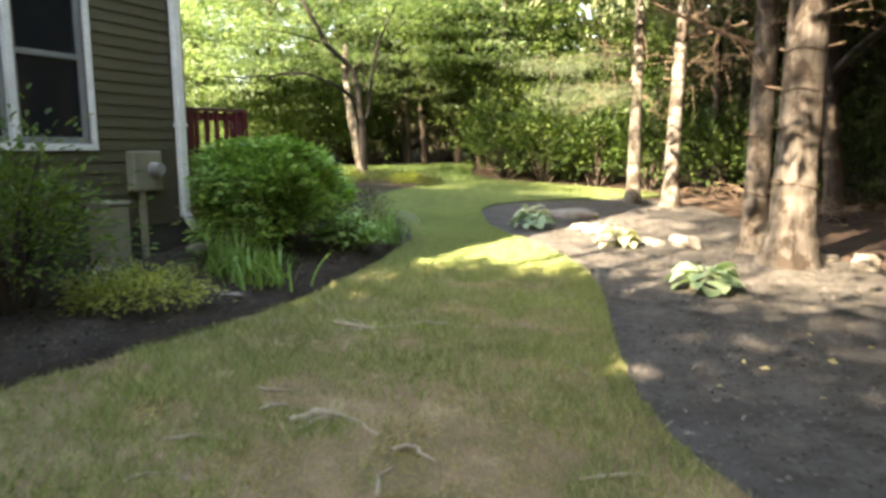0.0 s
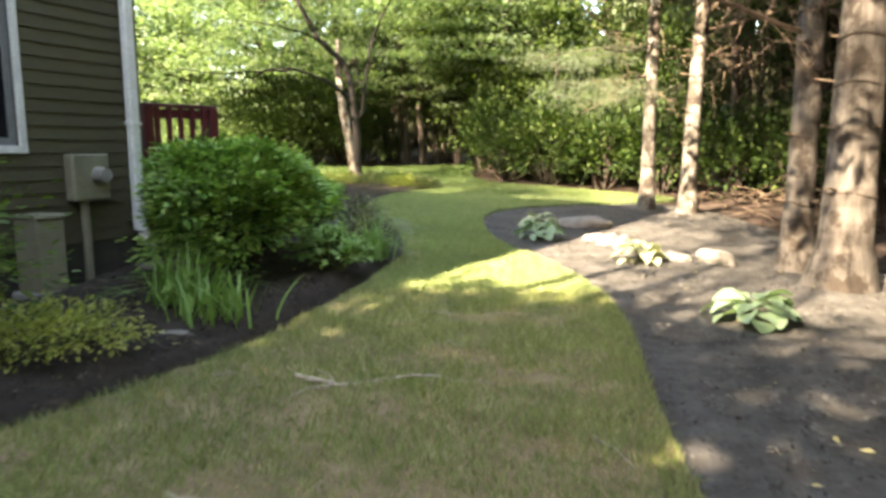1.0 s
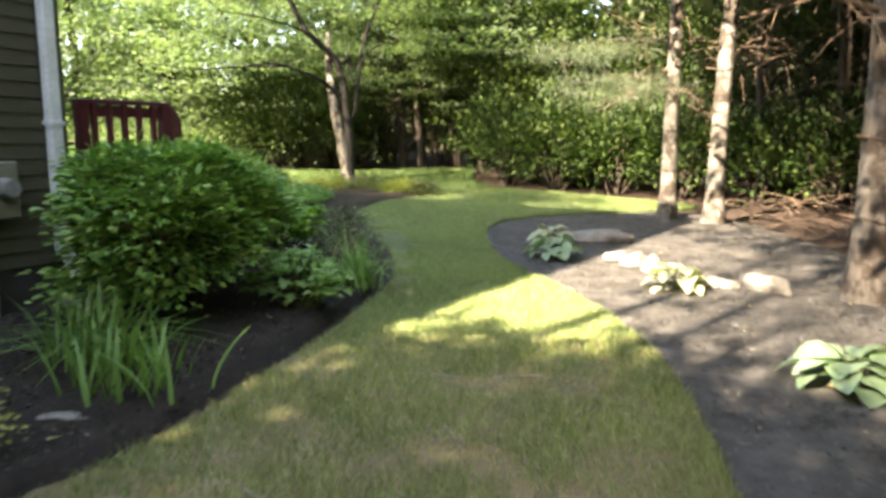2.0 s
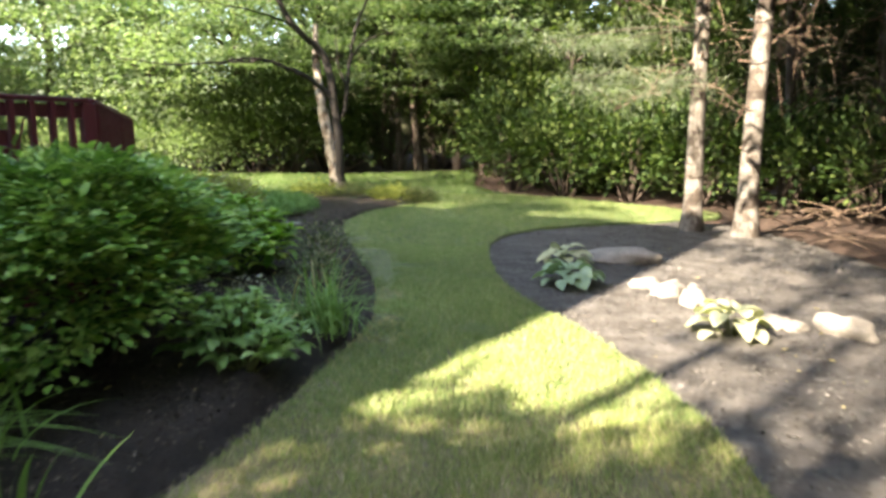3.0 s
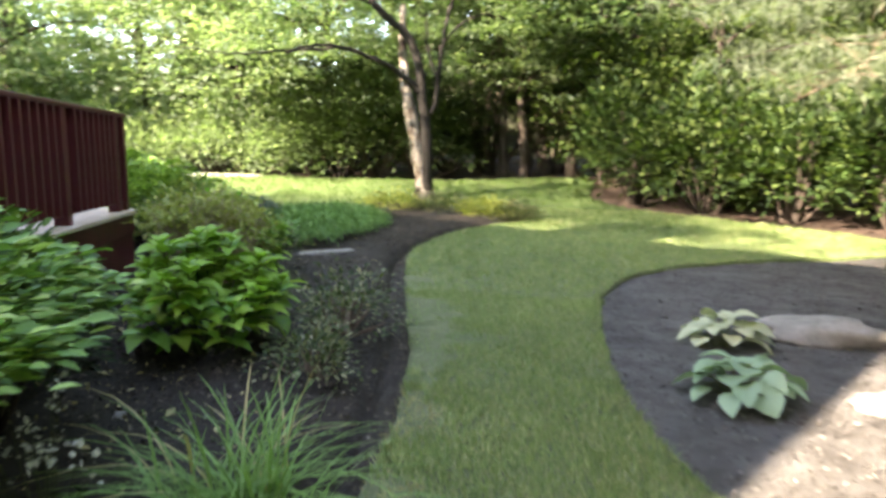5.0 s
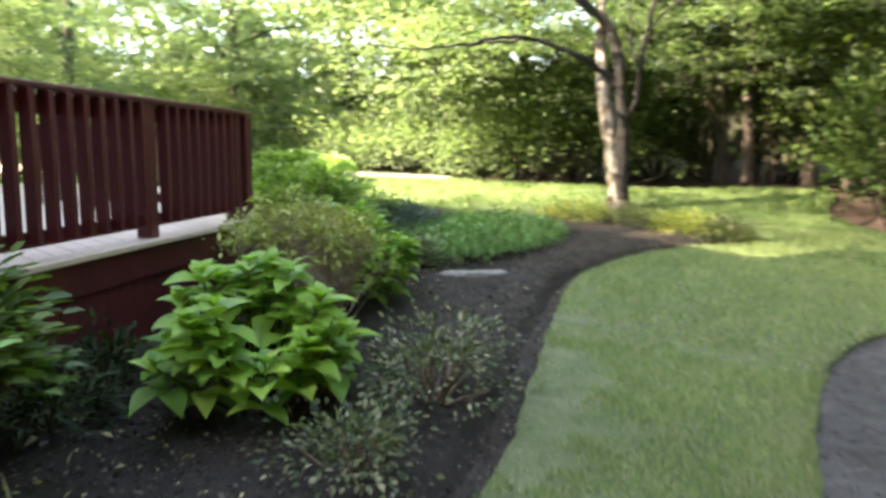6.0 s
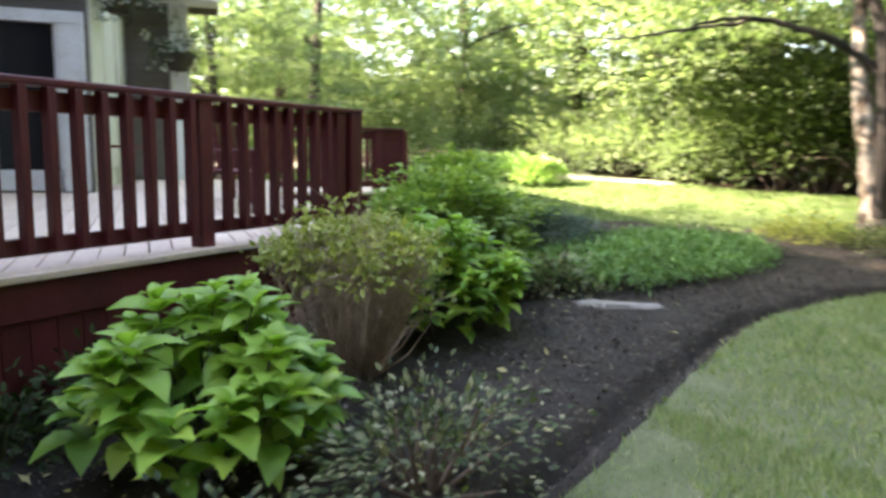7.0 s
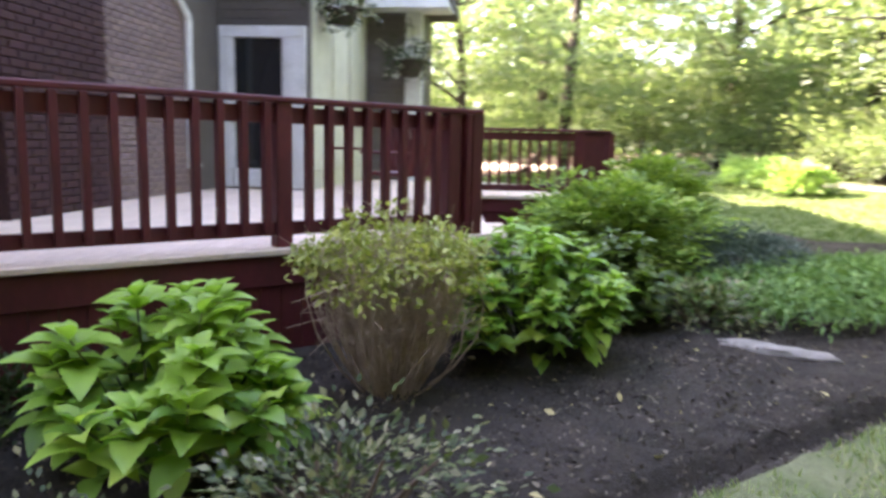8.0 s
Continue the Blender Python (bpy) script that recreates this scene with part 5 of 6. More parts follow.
for i, (pts, rad) in enumerate((([(-0.80, 3.56), (-0.68, 3.66), (-0.56, 3.63), (-0.44, 3.55), (-0.32, 3.42)], 0.024), ([(-0.62, 3.66), (-0.72, 3.50), (-0.78, 3.44)], 0.012), ([(-1.12, 4.04), (-1.0, 3.99), (-0.87, 3.97)], 0.014),
                                ([(-1.03, 3.74), (-0.92, 3.80), (-0.82, 3.76)], 0.014), ([(-0.26, 3.22), (-0.19, 3.28), (-0.12, 3.22), (0.02, 3.07)], 0.016), ([(-1.38, 3.32), (-1.25, 3.35), (-1.1, 3.33)], 0.011), ([(0.58, 2.98), (0.75, 3.03), (0.95, 3.05)], 0.013),
                                ([(-1.4, 2.92), (-1.25, 2.95), (-1.1, 2.92)], 0.012), ([(-0.33, 2.80), (-0.3, 2.92), (-0.25, 3.03)], 0.012), ([(0.8, 4.68), (0.87, 4.55), (0.93, 4.38)], 0.008),
                                ([(-0.88, 5.50), (-0.62, 5.37), (-0.36, 5.47), (-0.02, 5.53), (0.3, 5.47)], 0.018), ([(-0.62, 5.37), (-0.74, 5.26), (-0.82, 5.18)], 0.010), ([(-0.6, 5.38), (-0.66, 5.52), (-0.78, 5.62)], 0.010), ([(-1.42, 5.52), (-1.3, 5.49), (-1.22, 5.52)], 0.010),
                                ([(-0.15, 7.14), (0.25, 7.10), (0.62, 7.13), (1.02, 7.22)], 0.009), ([(0.07, 6.38), (0.13, 6.2), (0.2, 6.0)], 0.007))):
    surface_roots("surface_root", pts, rad, 100 + i, "bleached tree root lying in the thin grass")


# ---- trees ----
def limb(a, b, r0, r1, bow, seed, k=9, sides=8):
    r = np.random.default_rng(seed)
    t = np.linspace(0, 1, k)[:, None]
    a, b = np.array(a, float), np.array(b, float)
    p = a + (b - a) * t + np.array(bow) * (4 * t * (1 - t)) + r.normal(0, 0.012, (k, 3)) * np.linalg.norm(b - a) * t * (1 - t)
    return tube(p, np.linspace(r0, r1, k), sides, 0.06, seed)


def pine(x, y, r0, h, lean, seed, bark, low, label, crown_low=5.0, crown_n=200, dead=14, boughs=(), wide_crown=4.0, needle=0.16, long=0.19, green=None, crown_top=None, per=60):
    """A straight conifer: trunk, dead lower branches, needle crown."""
    r = np.random.default_rng(seed)
    ob = thing("pine_tree", at_ground(x, y), label, "pine tree", "pines at the edge of the wood")
    k = 26
    t = np.linspace(0, 1, k)
    flare = 1 + 0.45 * np.exp(-t * h / 0.28)
    p = np.stack([lean[0] * t * h + 0.03 * np.sin(t * 9 + seed), lean[1] * t * h + 0.03 * np.cos(t * 7), -0.08 + t * h], 1)
    v, f = tube(p, r0 * (1 - 0.75 * t) * flare, 16, 0.05, seed)
    part("trunk", mesh_of("trunk", v, f, True), bark, ob)
    if bark is not BROWN_BARK:
        z = r.uniform(0.7, 1.0)
        while z < 4.6:
            q = np.array([np.interp(z, p[:, 2], p[:, 0]), np.interp(z, p[:, 2], p[:, 1])])
            rad = np.interp(z, p[:, 2], r0 * (1 - 0.75 * t) * flare)
            a = np.linspace(0, 2 * np.pi, 15) + r.uniform(0, 6)
            arc = slice(0, int(r.integers(6, 13)))
            ring = np.stack([q[0] + rad * 0.99 * np.cos(a), q[1] + rad * 0.99 * np.sin(a), z + 0.03 * np.sin(a * 2 + seed)], 1)[arc]
            v, f = tube(ring, np.full(len(ring), 0.016), 5, 0.2, seed)
            part("bark_ridge", mesh_of("bark_ridge", v, f, True), BROWN_BARK, ob)
            for k in range(int(r.integers(1, 4))):
                b = r.uniform(0, 6.283)
                o = np.array([math.cos(b), math.sin(b), 0.2])
                s = np.array([q[0], q[1], z]) + o * rad * 0.9
                v, f = limb(s, s + o * r.uniform(0.04, 0.25), 0.016, 0.008, (0, 0, 0), seed * 13 + k, 4, 6)
                part("branch_stub", mesh_of("branch_stub", v, f, True), TWIG, ob)
            z += r.uniform(0.45, 0.8)
    for i in range(dead):
        br = []
        z = low + (crown_low + 1.5 - low) * r.uniform(0, 1)
        a = r.uniform(0, 6.283)
        s = np.array([lean[0] * z, lean[1] * z, z])
        ln = r.uniform(0.8, 2.4)
        e = s + np.array([math.cos(a) * ln, math.sin(a) * ln, r.uniform(-0.7, 0.25)])
        br.append(limb(s, e, 0.011, 0.002, (0, 0, r.uniform(0.1, 0.6)), seed * 50 + i, 7, 5))
        for j in range(5):
            q = s + (e - s) * r.uniform(0.3, 0.95)
            br.append(limb(q, q + r.normal(0, 0.3, 3) + np.array([0, 0, -0.1]), 0.005, 0.0015, (0, 0, 0.05), seed * 90 + i * 7 + j, 4, 4))
        v, f = joined(br)
        part("dead_branch", mesh_of("dead_branch", v, f, True), TWIG, ob)
    cs, br = [], []
    for i in range(crown_n):
        top = crown_top or h
        z = r.uniform(crown_low, top)
        rad = (1 - 0.8 * (z - crown_low) / (top - crown_low + 1)) * wide_crown * r.uniform(0.25, 1)
        a = r.uniform(0, 6.283)
        cs.append((lean[0] * z + rad * math.cos(a), lean[1] * z + rad * math.sin(a), z - 0.15 * rad))
    cs += list(boughs)
    cs = np.array(cs)
    v, f = foliage(cs, per, 0.32, long, r, 0.5, RHOMB, needle, 0.35)
    part("needles", mesh_of("needles", v, f), green or L_PINE, ob)
    for i, c in enumerate(cs[::3]):
        z = max(2.2, c[2] - 0.2)
        br.append(limb((lean[0] * z, lean[1] * z, z), c, 0.02, 0.005, (0, 0, 0.1), seed * 70 + i, 5, 5))
    v, f = joined(br)
    part("branchwork", mesh_of("branchwork", v, f, True), BROWN_BARK, ob)["kind"] = "stuff"
    return ob


pine(4.3, 8.7, 0.27, 15, (0.014, 0.0), 201, PINE_BARK, 2.6, "tall pine with pale patchy bark", needle=0.32, long=0.3)
pine(4.22, 9.6, 0.17, 14, (0.022, 0.01), 202, PINE_BARK, 2.6, "slimmer pine close behind the pale trunk", needle=0.32, long=0.3)
pine(4.36, 16.35, 0.15, 14, (0.028, 0.0), 203, BIRCH_BARK, 2.3, "slender pale ringed pine trunk", 4.6, 150, 16, (), 3.2, 0.3, 0.3)


def soft_bough(x, y, end, n, seed):
    """A bough of long soft needles that reaches out level from a trunk."""
    r = np.random.default_rng(seed)
    ob = thing("pine_bough", (0, 0, 0), "level pine bough with long soft pale green needles", "pine bough", "soft boughs before the hedge")
    e = np.array(end)
    s = np.array([x, y, e[2] + 0.35])
    v, f = limb(s, e, 0.022, 0.006, (0, 0, 0.08), seed, 8, 6)
    part("branch", mesh_of("branch", v, f, True), BROWN_BARK, ob)
    c = s + (e - s) * r.uniform(0.45, 1.05, n)[:, None] + r.normal(0, 1, (n, 3)) * np.array([0.28, 0.28, 0.07])
    v, f = foliage(c, 70, 0.17, 0.17, r, 0.32, RHOMB, 0.06, 0.1, 0.5)
    part("needles", mesh_of("needles", v, f), L_BOUGH, ob)


for i, end in enumerate(((2.15, 15.3, 2.75), (2.7, 15.2, 2.5), (3.3, 15.7, 2.65), (1.7, 15.6, 3.35), (2.6, 15.6, 3.3))):
    soft_bough(4.4, 16.35, end, 13, 920 + i)
pine(5.05, 15.75, 0.165, 14, (0.045, 0.0), 204, BIRCH_BARK, 2.3, "slender leaning pine with flaking bark", 4.6, 150, 18, (), 3.2, 0.3, 0.3)


# Unseen pines added; their crowns keep sky light off the near bed.
pine(5.1, 2.4, 0.24, 15, (0.01, 0.0), 209, PINE_BARK, 2.8, "unseen tall pine added to dim the near end of the bed", 4.6, 330, 8, (), 4.6, 0.32, 0.32)
pine(4.9, 5.0, 0.2, 14, (0.01, 0.0), 210, PINE_BARK, 2.8, "unseen tall pine added to shade the near end of the bed", 4.6, 330, 8, (), 4.4, 0.32, 0.32)


def long_branch(x, y, z, end, seed, label):
    """A long bare branch that sticks out from a trunk."""
    r = np.random.default_rng(seed)
    s, e = np.array([x, y, float(gz(x, y)) + z]), np.array(end)
    ob = thing("dead_branch", (0, 0, 0), label, "branch")
    v, f = limb(s, e, 0.035, 0.012, (0, 0, -0.06), seed, 10, 7)
    part("bough", mesh_of("bough", v, f, True), TWIG, ob)
    for i in range(14):
        q = s + (e - s) * r.uniform(0.25, 1.0)
        v, f = limb(q, q + r.normal(0, 0.28, 3) + np.array([-0.2, 0, 0.05]), 0.009, 0.002, (0, 0, 0.03), seed * 9 + i, 5, 4)
        part("twig", mesh_of("twig", v, f, True), TWIG, ob)
    return ob


long_branch(4.25, 9.62, 2.75, (2.35, 9.4, 3.62), 901, "long bare dead branch on the slimmer pine")
long_branch(5.1, 15.75, 3.6, (7.6, 15.4, 4.6), 902, "bare grey branch on the leaning pine")
long_branch(4.4, 16.35, 2.9, (2.9, 15.9, 2.35), 903, "bare drooping branch on the ringed pine")


def brush_pile(x, y, n, seed):
    r = np.random.default_rng(seed)
    ob = thing("brush_pile", at_ground(x, y), "pile of fallen reddish brown twigs and branches", "brush pile")
    for i in range(n):
        a = r.uniform(0, 6.283)
        p = r.normal(0, 0.5, 3) * np.array([1.3, 1.0, 0]) + np.array([0, 0, r.uniform(0.02, 0.35)])
        ln = r.uniform(0.5, 1.5)
        v, f = limb(p, p + np.array([math.cos(a) * ln, math.sin(a) * ln, r.uniform(-0.1, 0.25)]), 0.009, 0.003, (0, 0, 0.12), seed * 31 + i, 6, 5)
        part("fallen_branch", mesh_of("fallen_branch", v, f, True), TWIG, ob)


brush_pile(7.0, 13.6, 60, 911)
brush_pile(8.2, 11.2, 50, 912)
brush_pile(6.9, 16.6, 30, 913)


def maple():
    x, y = -2.47, 21.95
    r = np.random.default_rng(77)
    ob = thing("maple_tree", at_ground(x, y), "maple with a mottled forked trunk and wide level branches", "maple tree")
    def limbs(pts, r0, r1, seed, sides=8):
        p = np.array([(0.95 * s - 0.1 * q, 0.3 * s + 0.95 * q, z) for s, q, z in pts])
        c = curve_through(p, 0.12)
        rr = np.random.default_rng(seed)
        return tube(c + rr.normal(0, 0.01, c.shape), np.linspace(r0, r1, len(c)), sides, 0.07, seed)

    v, f = joined([limbs([(0, 0, -0.1), (-0.03, 0, 0.5), (-0.2, 0, 1.4), (-0.36, 0, 2.3), (-0.44, 0.1, 3.2), (-0.42, 0.15, 4.0)], 0.185, 0.065, 1, 14), tube([(0, 0, -0.12), (0, 0, 0.05), (-0.01, 0, 0.3)], (0.3, 0.23, 0.18), 14, 0.1, 5)])
    part("trunk", mesh_of("trunk", v, f, True), MAPLE_BARK, ob)
    arms = (([(0.06, -0.08, 0.2), (0.06, -0.1, 1.2), (-0.02, -0.12, 2.1), (-0.08, -0.12, 2.7), (-0.3, -0.1, 3.3), (-0.95, -0.2, 3.9), (-1.5, -0.3, 4.9), (-2.2, -0.4, 6.0)], 0.135, 0.045),
            ([(-0.05, -0.12, 2.2), (-0.3, -0.2, 2.45), (-0.85, -0.4, 2.78), (-1.5, -0.6, 3.0), (-2.1, -0.8, 3.0), (-2.5, -1.0, 2.85)], 0.068, 0.02),
            ([(-1.5, -0.6, 3.0), (-2.6, -0.5, 2.95), (-3.6, -0.7, 2.85), (-4.6, -0.8, 2.95)], 0.035, 0.012),
            ([(0.0, -0.08, 1.6), (0.25, -0.1, 1.95), (0.3, -0.1, 2.5), (0.42, -0.1, 3.2), (0.6, -0.1, 4.0), (1.2, -0.2, 5.2)], 0.06, 0.025),
            ([(0.3, -0.1, 2.5), (0.1, 0.0, 3.0), (0.05, 0.1, 3.9)], 0.035, 0.012),
            ([(0.42, -0.1, 3.2), (0.85, -0.2, 3.6), (1.5, -0.3, 3.8)], 0.03, 0.01),
            ([(-0.95, -0.2, 3.9), (-1.8, -0.5, 4.1), (-3.0, -0.9, 4.2)], 0.03, 0.01))
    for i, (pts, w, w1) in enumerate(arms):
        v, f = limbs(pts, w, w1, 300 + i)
        part("branch", mesh_of("branch", v, f, True), SHADED_BARK, ob)
    n = 330
    a, d, z = r.uniform(0, 6.283, n), 4.6 * np.sqrt(r.uniform(0.02, 1, n)), r.uniform(2.9, 8.5, n)
    c = np.stack([d * np.cos(a) - 1.2, d * np.sin(a) - 0.6, z - 0.08 * d], 1)
    c = c[~((c[:, 0] > 0.6) & (c[:, 2] < 3.6))]
    c = c[~((c[:, 1] < 0.5) & (c[:, 0] > -3.2) & (c[:, 2] < 4.8))]
    more = np.stack([r.uniform(-6.0, -1.6, 60), r.uniform(-5.5, -1.2, 60), r.uniform(4.9, 8.2, 60)], 1)
    right = np.stack([r.uniform(0.6, 4.6, 55), r.uniform(-0.8, 2.2, 55), r.uniform(3.4, 6.5, 55)], 1)
    c = np.concatenate([c, more, right])
    v, f = foliage(c, 50, 0.36, 0.13, r, 0.14, OVAL, 0.75, 0.15, 0.25, 0.35)
    part("crown", mesh_of("crown", v, f), L_MAPLE, ob)


maple()


def crown_mesh(name, seed, n, rx, rz, size, per=42, flat=0.35, spread=0.55, wide=0.7, level=1.0):
    """An uneven crown of leaf clumps round the origin, with gaps."""
    r = np.random.default_rng(seed)
    d = unit(r.normal(0, 1, (n, 3)))
    rad = r.uniform(0.45, 1.0, n) ** 0.5 * (1 + 0.22 * np.sin(d[:, 0] * 5 + seed) * np.cos(d[:, 1] * 4 + d[:, 2] * 5))
    c = d * rad[:, None] * np.array([rx, rx, rz])
    v, f = foliage(c, per, spread, size, r, flat, RHOMB, wide, 0.25, 0.35 if level == 1 else 0.25, level)
    return mesh_of(name, v, f)


def trunk_mesh(seed, h, r0):
    v, f = tube(np.stack([0.12 * np.sin(np.linspace(0, 4, 9) + seed), 0.1 * np.cos(np.linspace(0, 5, 9) * 1.3), np.linspace(-0.2, h, 9)], 1), np.linspace(r0, r0 * 0.4, 9), 9, 0.08, seed)
    lim = [(v, f)]
    r = np.random.default_rng(seed)
    for i in range(6):
        z = h * r.uniform(0.35, 0.9)
        a = r.uniform(0, 6.283)
        lim.append(limb((0.1, 0, z), (2.2 * math.cos(a), 2.2 * math.sin(a), z + r.uniform(0.5, 1.8)), r0 * 0.35, 0.02, (0, 0, 0.2), seed + i, 6, 6))
    v, f = joined(lim)
    return mesh_of("trunk", v, f, True)


LIGHT_CROWNS = [crown_mesh("crown", 400 + i, 150, 3.6, 3.8, 0.135, 130, 0.11, 0.55, 0.75, 0.35) for i in range(3)]
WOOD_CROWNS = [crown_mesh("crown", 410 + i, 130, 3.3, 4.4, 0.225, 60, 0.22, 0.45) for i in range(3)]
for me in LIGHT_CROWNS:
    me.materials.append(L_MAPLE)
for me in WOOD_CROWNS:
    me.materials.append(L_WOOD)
TRUNKS = [trunk_mesh(420 + i, 7.0, 0.2) for i in range(3)]
for me in TRUNKS:
    me.materials.append(BROWN_BARK)


def tree(x, y, crown, trunk, z, scale, label, group, seed):
    ob = thing("tree", at_ground(x, y), label, "tree", group, rz=seed * 47.0)
    ob.scale = (scale, scale, scale)
    part("trunk", trunk, None, ob)
    c = part("crown", crown, None, ob)
    c.location = (0, 0, z)
    return ob


r9 = np.random.default_rng(99)
# bright broadleaf trees behind the far lawn, their leaves paled to look sunlit
for i, (x, y, z, s) in enumerate(((-6.5, 27.5, 4.2, 1.0), (-9.5, 28.0, 4.0, 1.05), (-13.0, 28.5, 4.0, 1.1), (-16.5, 27.0, 4.4, 1.1), (-4.0, 29.5, 5.2, 1.15), (-19.0, 23.0, 4.2, 1.1), (-21.0, 17.0, 4.2, 1.1),
                                  (-11.0, 33.0, 5.0, 1.3), (-6.0, 34.0, 5.5, 1.4), (-25.0, 25.0, 5.0, 1.3), (-17.0, 18.5, 4.2, 0.8), (-0.6, 29.8, 7.2, 0.95), (1.4, 30.8, 7.6, 0.95), (-0.7, 27.4, 6.7, 0.75), (1.3, 26.6, 6.6, 0.68))):
    tree(x, y, LIGHT_CROWNS[i % 3], TRUNKS[i % 3], z, s, "broadleaf tree with light green leaves behind the lawn", "trees behind the lawn", i)
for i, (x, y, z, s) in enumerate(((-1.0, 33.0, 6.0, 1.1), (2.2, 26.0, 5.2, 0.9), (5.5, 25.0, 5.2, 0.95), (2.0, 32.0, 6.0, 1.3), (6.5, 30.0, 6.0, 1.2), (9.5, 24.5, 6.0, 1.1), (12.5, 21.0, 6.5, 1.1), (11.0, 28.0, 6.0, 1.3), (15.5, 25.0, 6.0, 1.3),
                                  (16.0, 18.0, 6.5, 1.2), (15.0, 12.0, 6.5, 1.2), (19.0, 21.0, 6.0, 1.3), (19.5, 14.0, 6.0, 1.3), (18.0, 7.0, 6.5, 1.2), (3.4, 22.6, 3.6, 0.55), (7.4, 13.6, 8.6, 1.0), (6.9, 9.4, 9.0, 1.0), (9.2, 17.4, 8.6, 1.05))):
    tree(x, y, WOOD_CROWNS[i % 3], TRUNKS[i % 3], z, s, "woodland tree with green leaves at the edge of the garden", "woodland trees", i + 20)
# trees behind the way, whose shade falls on the near lawn
for i, (x, y, z, s) in enumerate(((-7.4, -4.6, 5.0, 1.1), (-5.4, -6.2, 5.2, 1.1), (-3.6, -7.9, 5.3, 1.1), (-1.8, -9.6, 5.4, 1.1), (0.2, -11.2, 5.4, 1.1), (-8.6, -6.4, 4.6, 1.1), (-6.6, -8.0, 4.6, 1.1), (-9.6, -9.0, 4.6, 1.1), (-7.6, -10.6, 4.6, 1.1), (-5.6, -12.2, 4.6, 1.1), (-3.6, -14.0, 4.6, 1.1), (1.5, -14.0, 5.0, 1.1), (-0.5, -16.5, 5.0, 1.2))):
    tree(x, y, WOOD_CROWNS[i % 3], TRUNKS[i % 3], z, s, "tall tree standing behind the near lawn", "trees behind the near lawn", i + 50)

# Unseen tree added to throw dappled shade on the far lawn.
for i, (x, y, z) in enumerate(((-18.5, -0.5, 10.5),)):
    tree(x, y, LIGHT_CROWNS[i % 3], TRUNKS[i % 3], z, 1.5, "unseen tall tree beyond the house, added for its shade", "trees behind the near lawn", i + 90)
# Unseen pines, crowns placed to shade the near lawn and dapple the bed.
pine(-7.6, -3.9, 0.1, 18, (0, 0), 205, BROWN_BARK, 4.0, "unseen thin crowned pine added to dapple the pine bed", 10.8, 84, 8, (), 2.3, 0.25)
high = [(1.5 * math.sin(i * 2.4), 1.3 * math.cos(i * 1.9), 11.3 + 0.15 * i) for i in range(18)]
pine(-6.64, 0.05, 0.12, 14.5, (0, 0), 206, BROWN_BARK, 3.0, "unseen tall pine by the house, added to shade the lawn", 2.8, 52, 6, high, 1.5, 0.3, 0.32, L_DARK, 7.1)
pine(-6.1, -1.1, 0.11, 9, (0, 0), 207, BROWN_BARK, 3.0, "unseen bushy pine by the house, added to shade the lawn", 2.8, 62, 6, (), 2.0, 0.3, 0.32, L_DARK, 8.0)
pine(-7.5, -1.9, 0.12, 16, (0, 0), 208, BROWN_BARK, 4.0, "unseen thin crowned pine by the house, added for dapples", 11.4, 20, 8, (), 1.7, 0.3, 0.3, L_DARK)
# Unseen trees added to keep the sun off the wood.
for i, (x, y, z, s) in enumerate(((8.0, 2.0, 6.0, 1.2), (9.5, 5.5, 6.5, 1.2), (7.2, -2.2, 6.0, 1.2), (11.0, 0.0, 6.5, 1.3), (12.5, 4.5, 6.5, 1.3), (5.2, -6.5, 6.0, 1.2))):
    tree(x, y, WOOD_CROWNS[i % 3], TRUNKS[i % 3], z, s, "unseen woodland tree added to shade the wood", "woodland trees", i + 70)

# evergreen shrubs along the wood
for i, (x, y, s, h, leaf) in enumerate(((1.9, 22.6, 1.1, 2.3, 0), (3.1, 21.6, 1.15, 2.4, 0), (4.5, 20.9, 1.1, 2.2, 0), (5.9, 20.2, 1.15, 2.3, 0), (7.3, 19.3, 1.2, 2.2, 0), (8.6, 18.0, 1.2, 2.2, 0), (9.6, 16.0, 1.2, 2.4, 0), (10.0, 13.5, 1.2, 2.2, 0),
                                        (2.4, 24.2, 1.3, 3.2, 0), (4.2, 23.2, 1.4, 3.4, 0), (6.4, 22.4, 1.4, 3.2, 0), (-4.6, 25.9, 1.5, 3.1, 1), (-6.4, 26.4, 1.5, 2.8, 1), (-8.4, 26.6, 1.3, 2.0, 2), (-10.4, 26.8, 1.3, 1.8, 2), (-12.6, 26.6, 1.3, 2.0, 2),
                                        (-15.0, 26.0, 1.4, 2.2, 2), (-17.5, 25.0, 1.4, 2.2, 2), (-3.0, 28.4, 1.3, 2.2, 1), (0.4, 29.0, 1.4, 2.6, 1), (11.5, 17.5, 1.4, 2.8, 1), (12.0, 11.0, 1.3, 2.4, 0), (-7.3, 26.0, 1.0, 1.4, 2), (-9.4, 26.2, 1.0, 1.5, 2), (-11.5, 26.3, 1.0, 1.4, 2), (-14.0, 26.0, 1.1, 1.6, 2), (-19.5, 21.5, 1.3, 2.0, 2), (-5.5, 25.9, 1.3, 2.7, 1), (-3.5, 26.6, 1.4, 3.0, 1))):
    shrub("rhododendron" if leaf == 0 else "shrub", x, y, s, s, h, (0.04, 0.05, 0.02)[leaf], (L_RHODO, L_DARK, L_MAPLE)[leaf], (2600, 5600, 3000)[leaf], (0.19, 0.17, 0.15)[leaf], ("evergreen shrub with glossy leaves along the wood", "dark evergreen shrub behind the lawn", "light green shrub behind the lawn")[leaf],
          600 + i, spread=0.17, group="shrubs along the wood", lump=0.3, wide=0.42, fill=0.45)
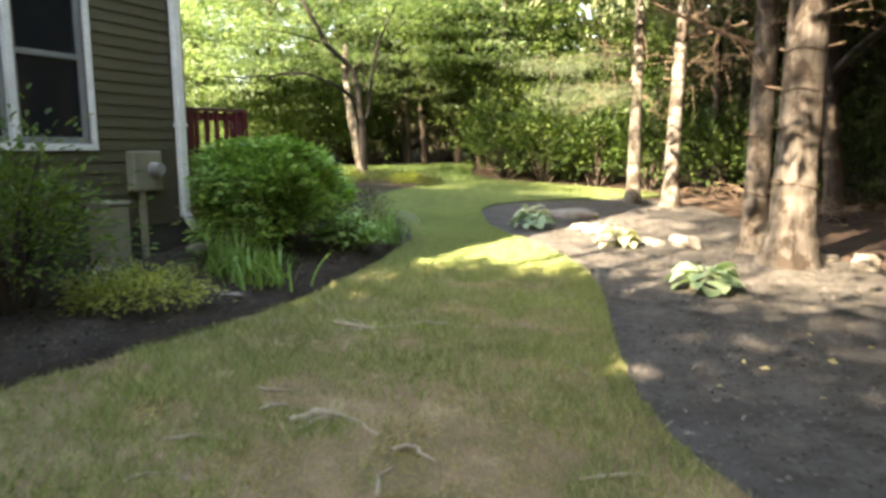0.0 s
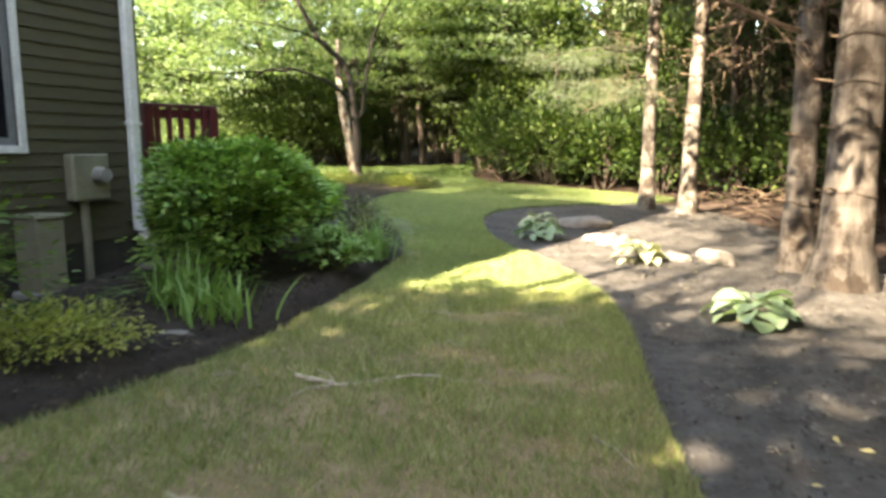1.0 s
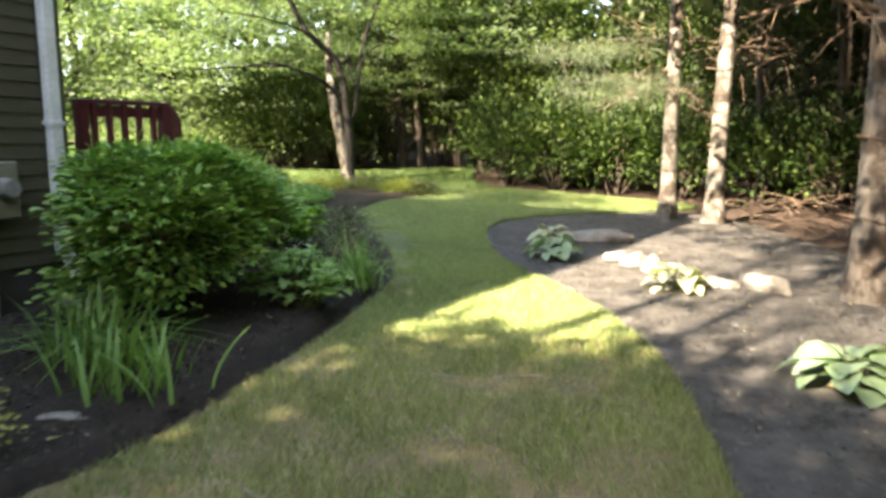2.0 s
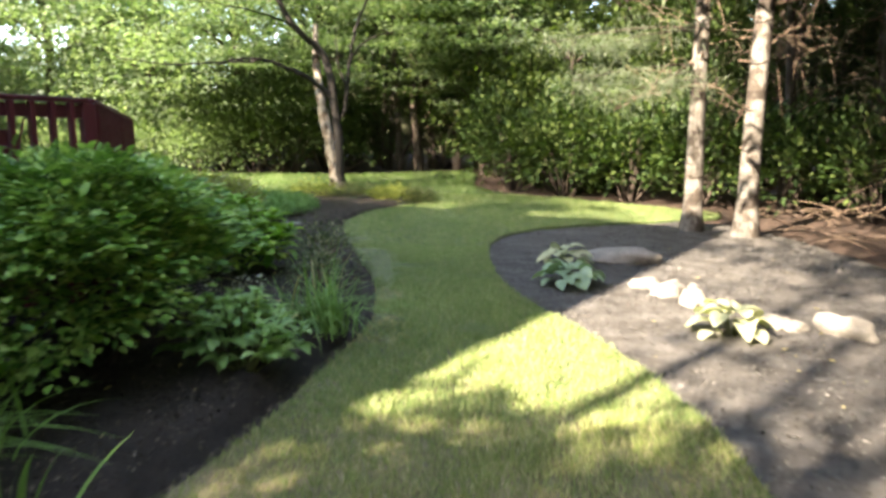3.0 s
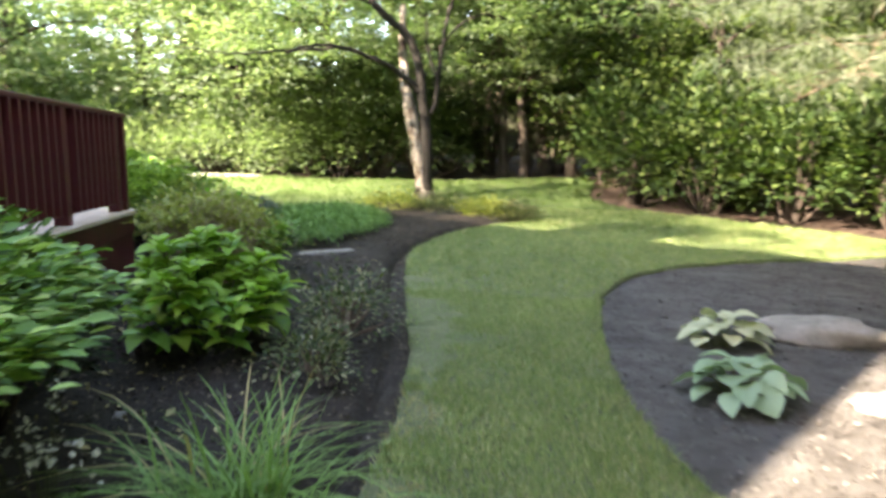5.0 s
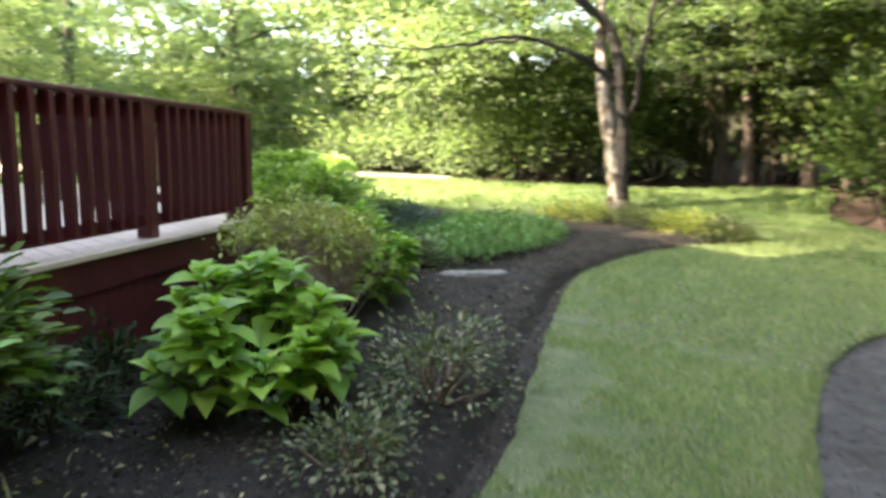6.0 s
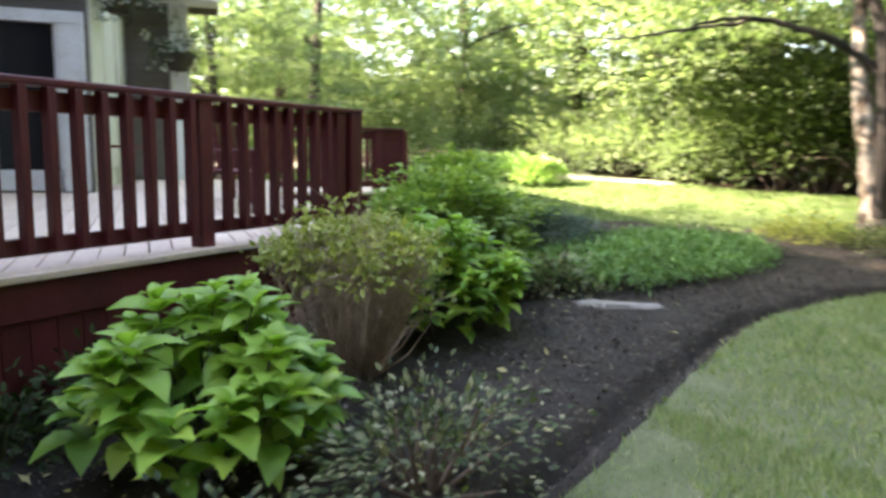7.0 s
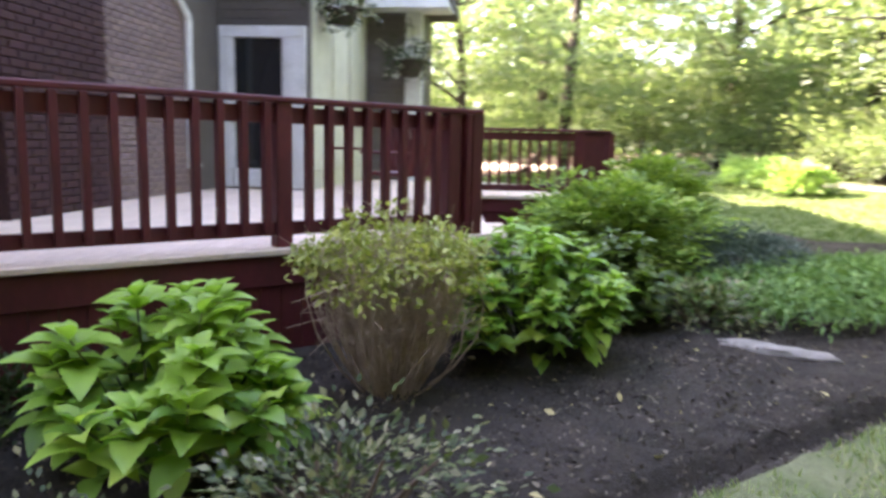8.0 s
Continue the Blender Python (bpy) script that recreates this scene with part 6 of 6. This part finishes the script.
# slim trunks in the wood
for i in range(26):
    x, y = r9.uniform(6.5, 14), r9.uniform(7.5, 23)
    if 6 < x < 7.5 and y < 14:
        x += 1.5
    pine(x, y, r9.uniform(0.08, 0.15), 13, (r9.normal(0, 0.02), r9.normal(0, 0.02)), 700 + i, BROWN_BARK, 0.9, "shaded conifer with dead lower branches in the wood", 4.4, 40, 20, (), 2.8, 0.3, 0.32, L_DARK, per=42)
for i, (x, y) in enumerate(((-1.3, 27.6), (-0.2, 28.3), (0.6, 27.5), (-2.2, 29.5), (1.6, 29.5))):
    pine(x, y, 0.13, 12, (r9.normal(0, 0.02), 0), 730 + i, BROWN_BARK, 1.2, "shaded trunk in the wood behind the lawn", 4.4, 40, 12, (), 2.6)


def far_woods():
    r = np.random.default_rng(5)
    n = 1500
    a = r.uniform(radians(-60), radians(250), n)
    d = r.uniform(40, 52, n)
    tall = np.where(np.cos(a) < -0.2, 5.0, 17.0)
    c = np.stack([-2 + d * np.cos(a), 8 + d * np.sin(a), 0.5 + tall * r.uniform(0, 1, n) ** 1.7], 1)
    v, f = foliage(c, 16, 1.3, 1.4, r, 0.6, RHOMB, 0.7, 0.2)
    me = mesh_of("far_woods", v, f)
    me.materials.append(L_WOOD)
    tagged(new("far_woods", me), "distant green woodland all round the garden", "woods", kind="stuff")


far_woods()


def west_woods():
    r = np.random.default_rng(6)
    n = 1050
    a = r.uniform(radians(105), radians(205), n)
    d = r.uniform(36, 46, n)
    tall = np.where(a < radians(148), 14.0, 8.5 + 3.5 * np.sin(a * 17) + 2.0 * np.sin(a * 41))
    c = np.stack([-2 + d * np.cos(a), 8 + d * np.sin(a), 0.5 + tall * r.uniform(0, 1, n)], 1)
    v, f = foliage(c, 40, 1.2, 0.55, r, 0.3, RHOMB, 0.7, 0.2)
    me = mesh_of("far_woods", v, f)
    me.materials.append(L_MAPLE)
    tagged(new("far_woods", me), "distant woodland in light green leaf tones that stand for sunlight", "woods", kind="stuff")


west_woods()


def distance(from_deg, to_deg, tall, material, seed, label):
    """The closed depth of the wood: an uneven far wall behind the trees, its shade or sunlight painted in."""
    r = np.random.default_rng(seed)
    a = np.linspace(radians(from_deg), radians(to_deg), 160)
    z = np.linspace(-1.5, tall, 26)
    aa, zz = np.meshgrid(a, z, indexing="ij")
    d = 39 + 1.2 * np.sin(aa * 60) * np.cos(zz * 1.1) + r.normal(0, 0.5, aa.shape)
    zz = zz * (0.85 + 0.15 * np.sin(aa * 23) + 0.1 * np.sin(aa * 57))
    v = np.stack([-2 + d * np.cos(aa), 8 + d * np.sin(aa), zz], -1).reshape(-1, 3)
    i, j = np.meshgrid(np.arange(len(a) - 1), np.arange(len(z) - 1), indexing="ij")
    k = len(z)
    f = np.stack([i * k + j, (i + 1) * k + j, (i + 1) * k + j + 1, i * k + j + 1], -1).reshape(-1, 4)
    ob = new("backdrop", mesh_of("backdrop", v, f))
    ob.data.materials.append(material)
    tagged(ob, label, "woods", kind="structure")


distance(-70, 97, 11.0, SHADE_BACKDROP, 8, "brown and green backdrop with the wood's shade painted in")
distance(97, 148, 8.5, SUN_BACKDROP, 9, "pale green backdrop of far trees with sunlight painted in")
distance(148, 215, 4.2, SUN_BACKDROP, 10, "low pale green thicket backdrop with sunlight painted in")
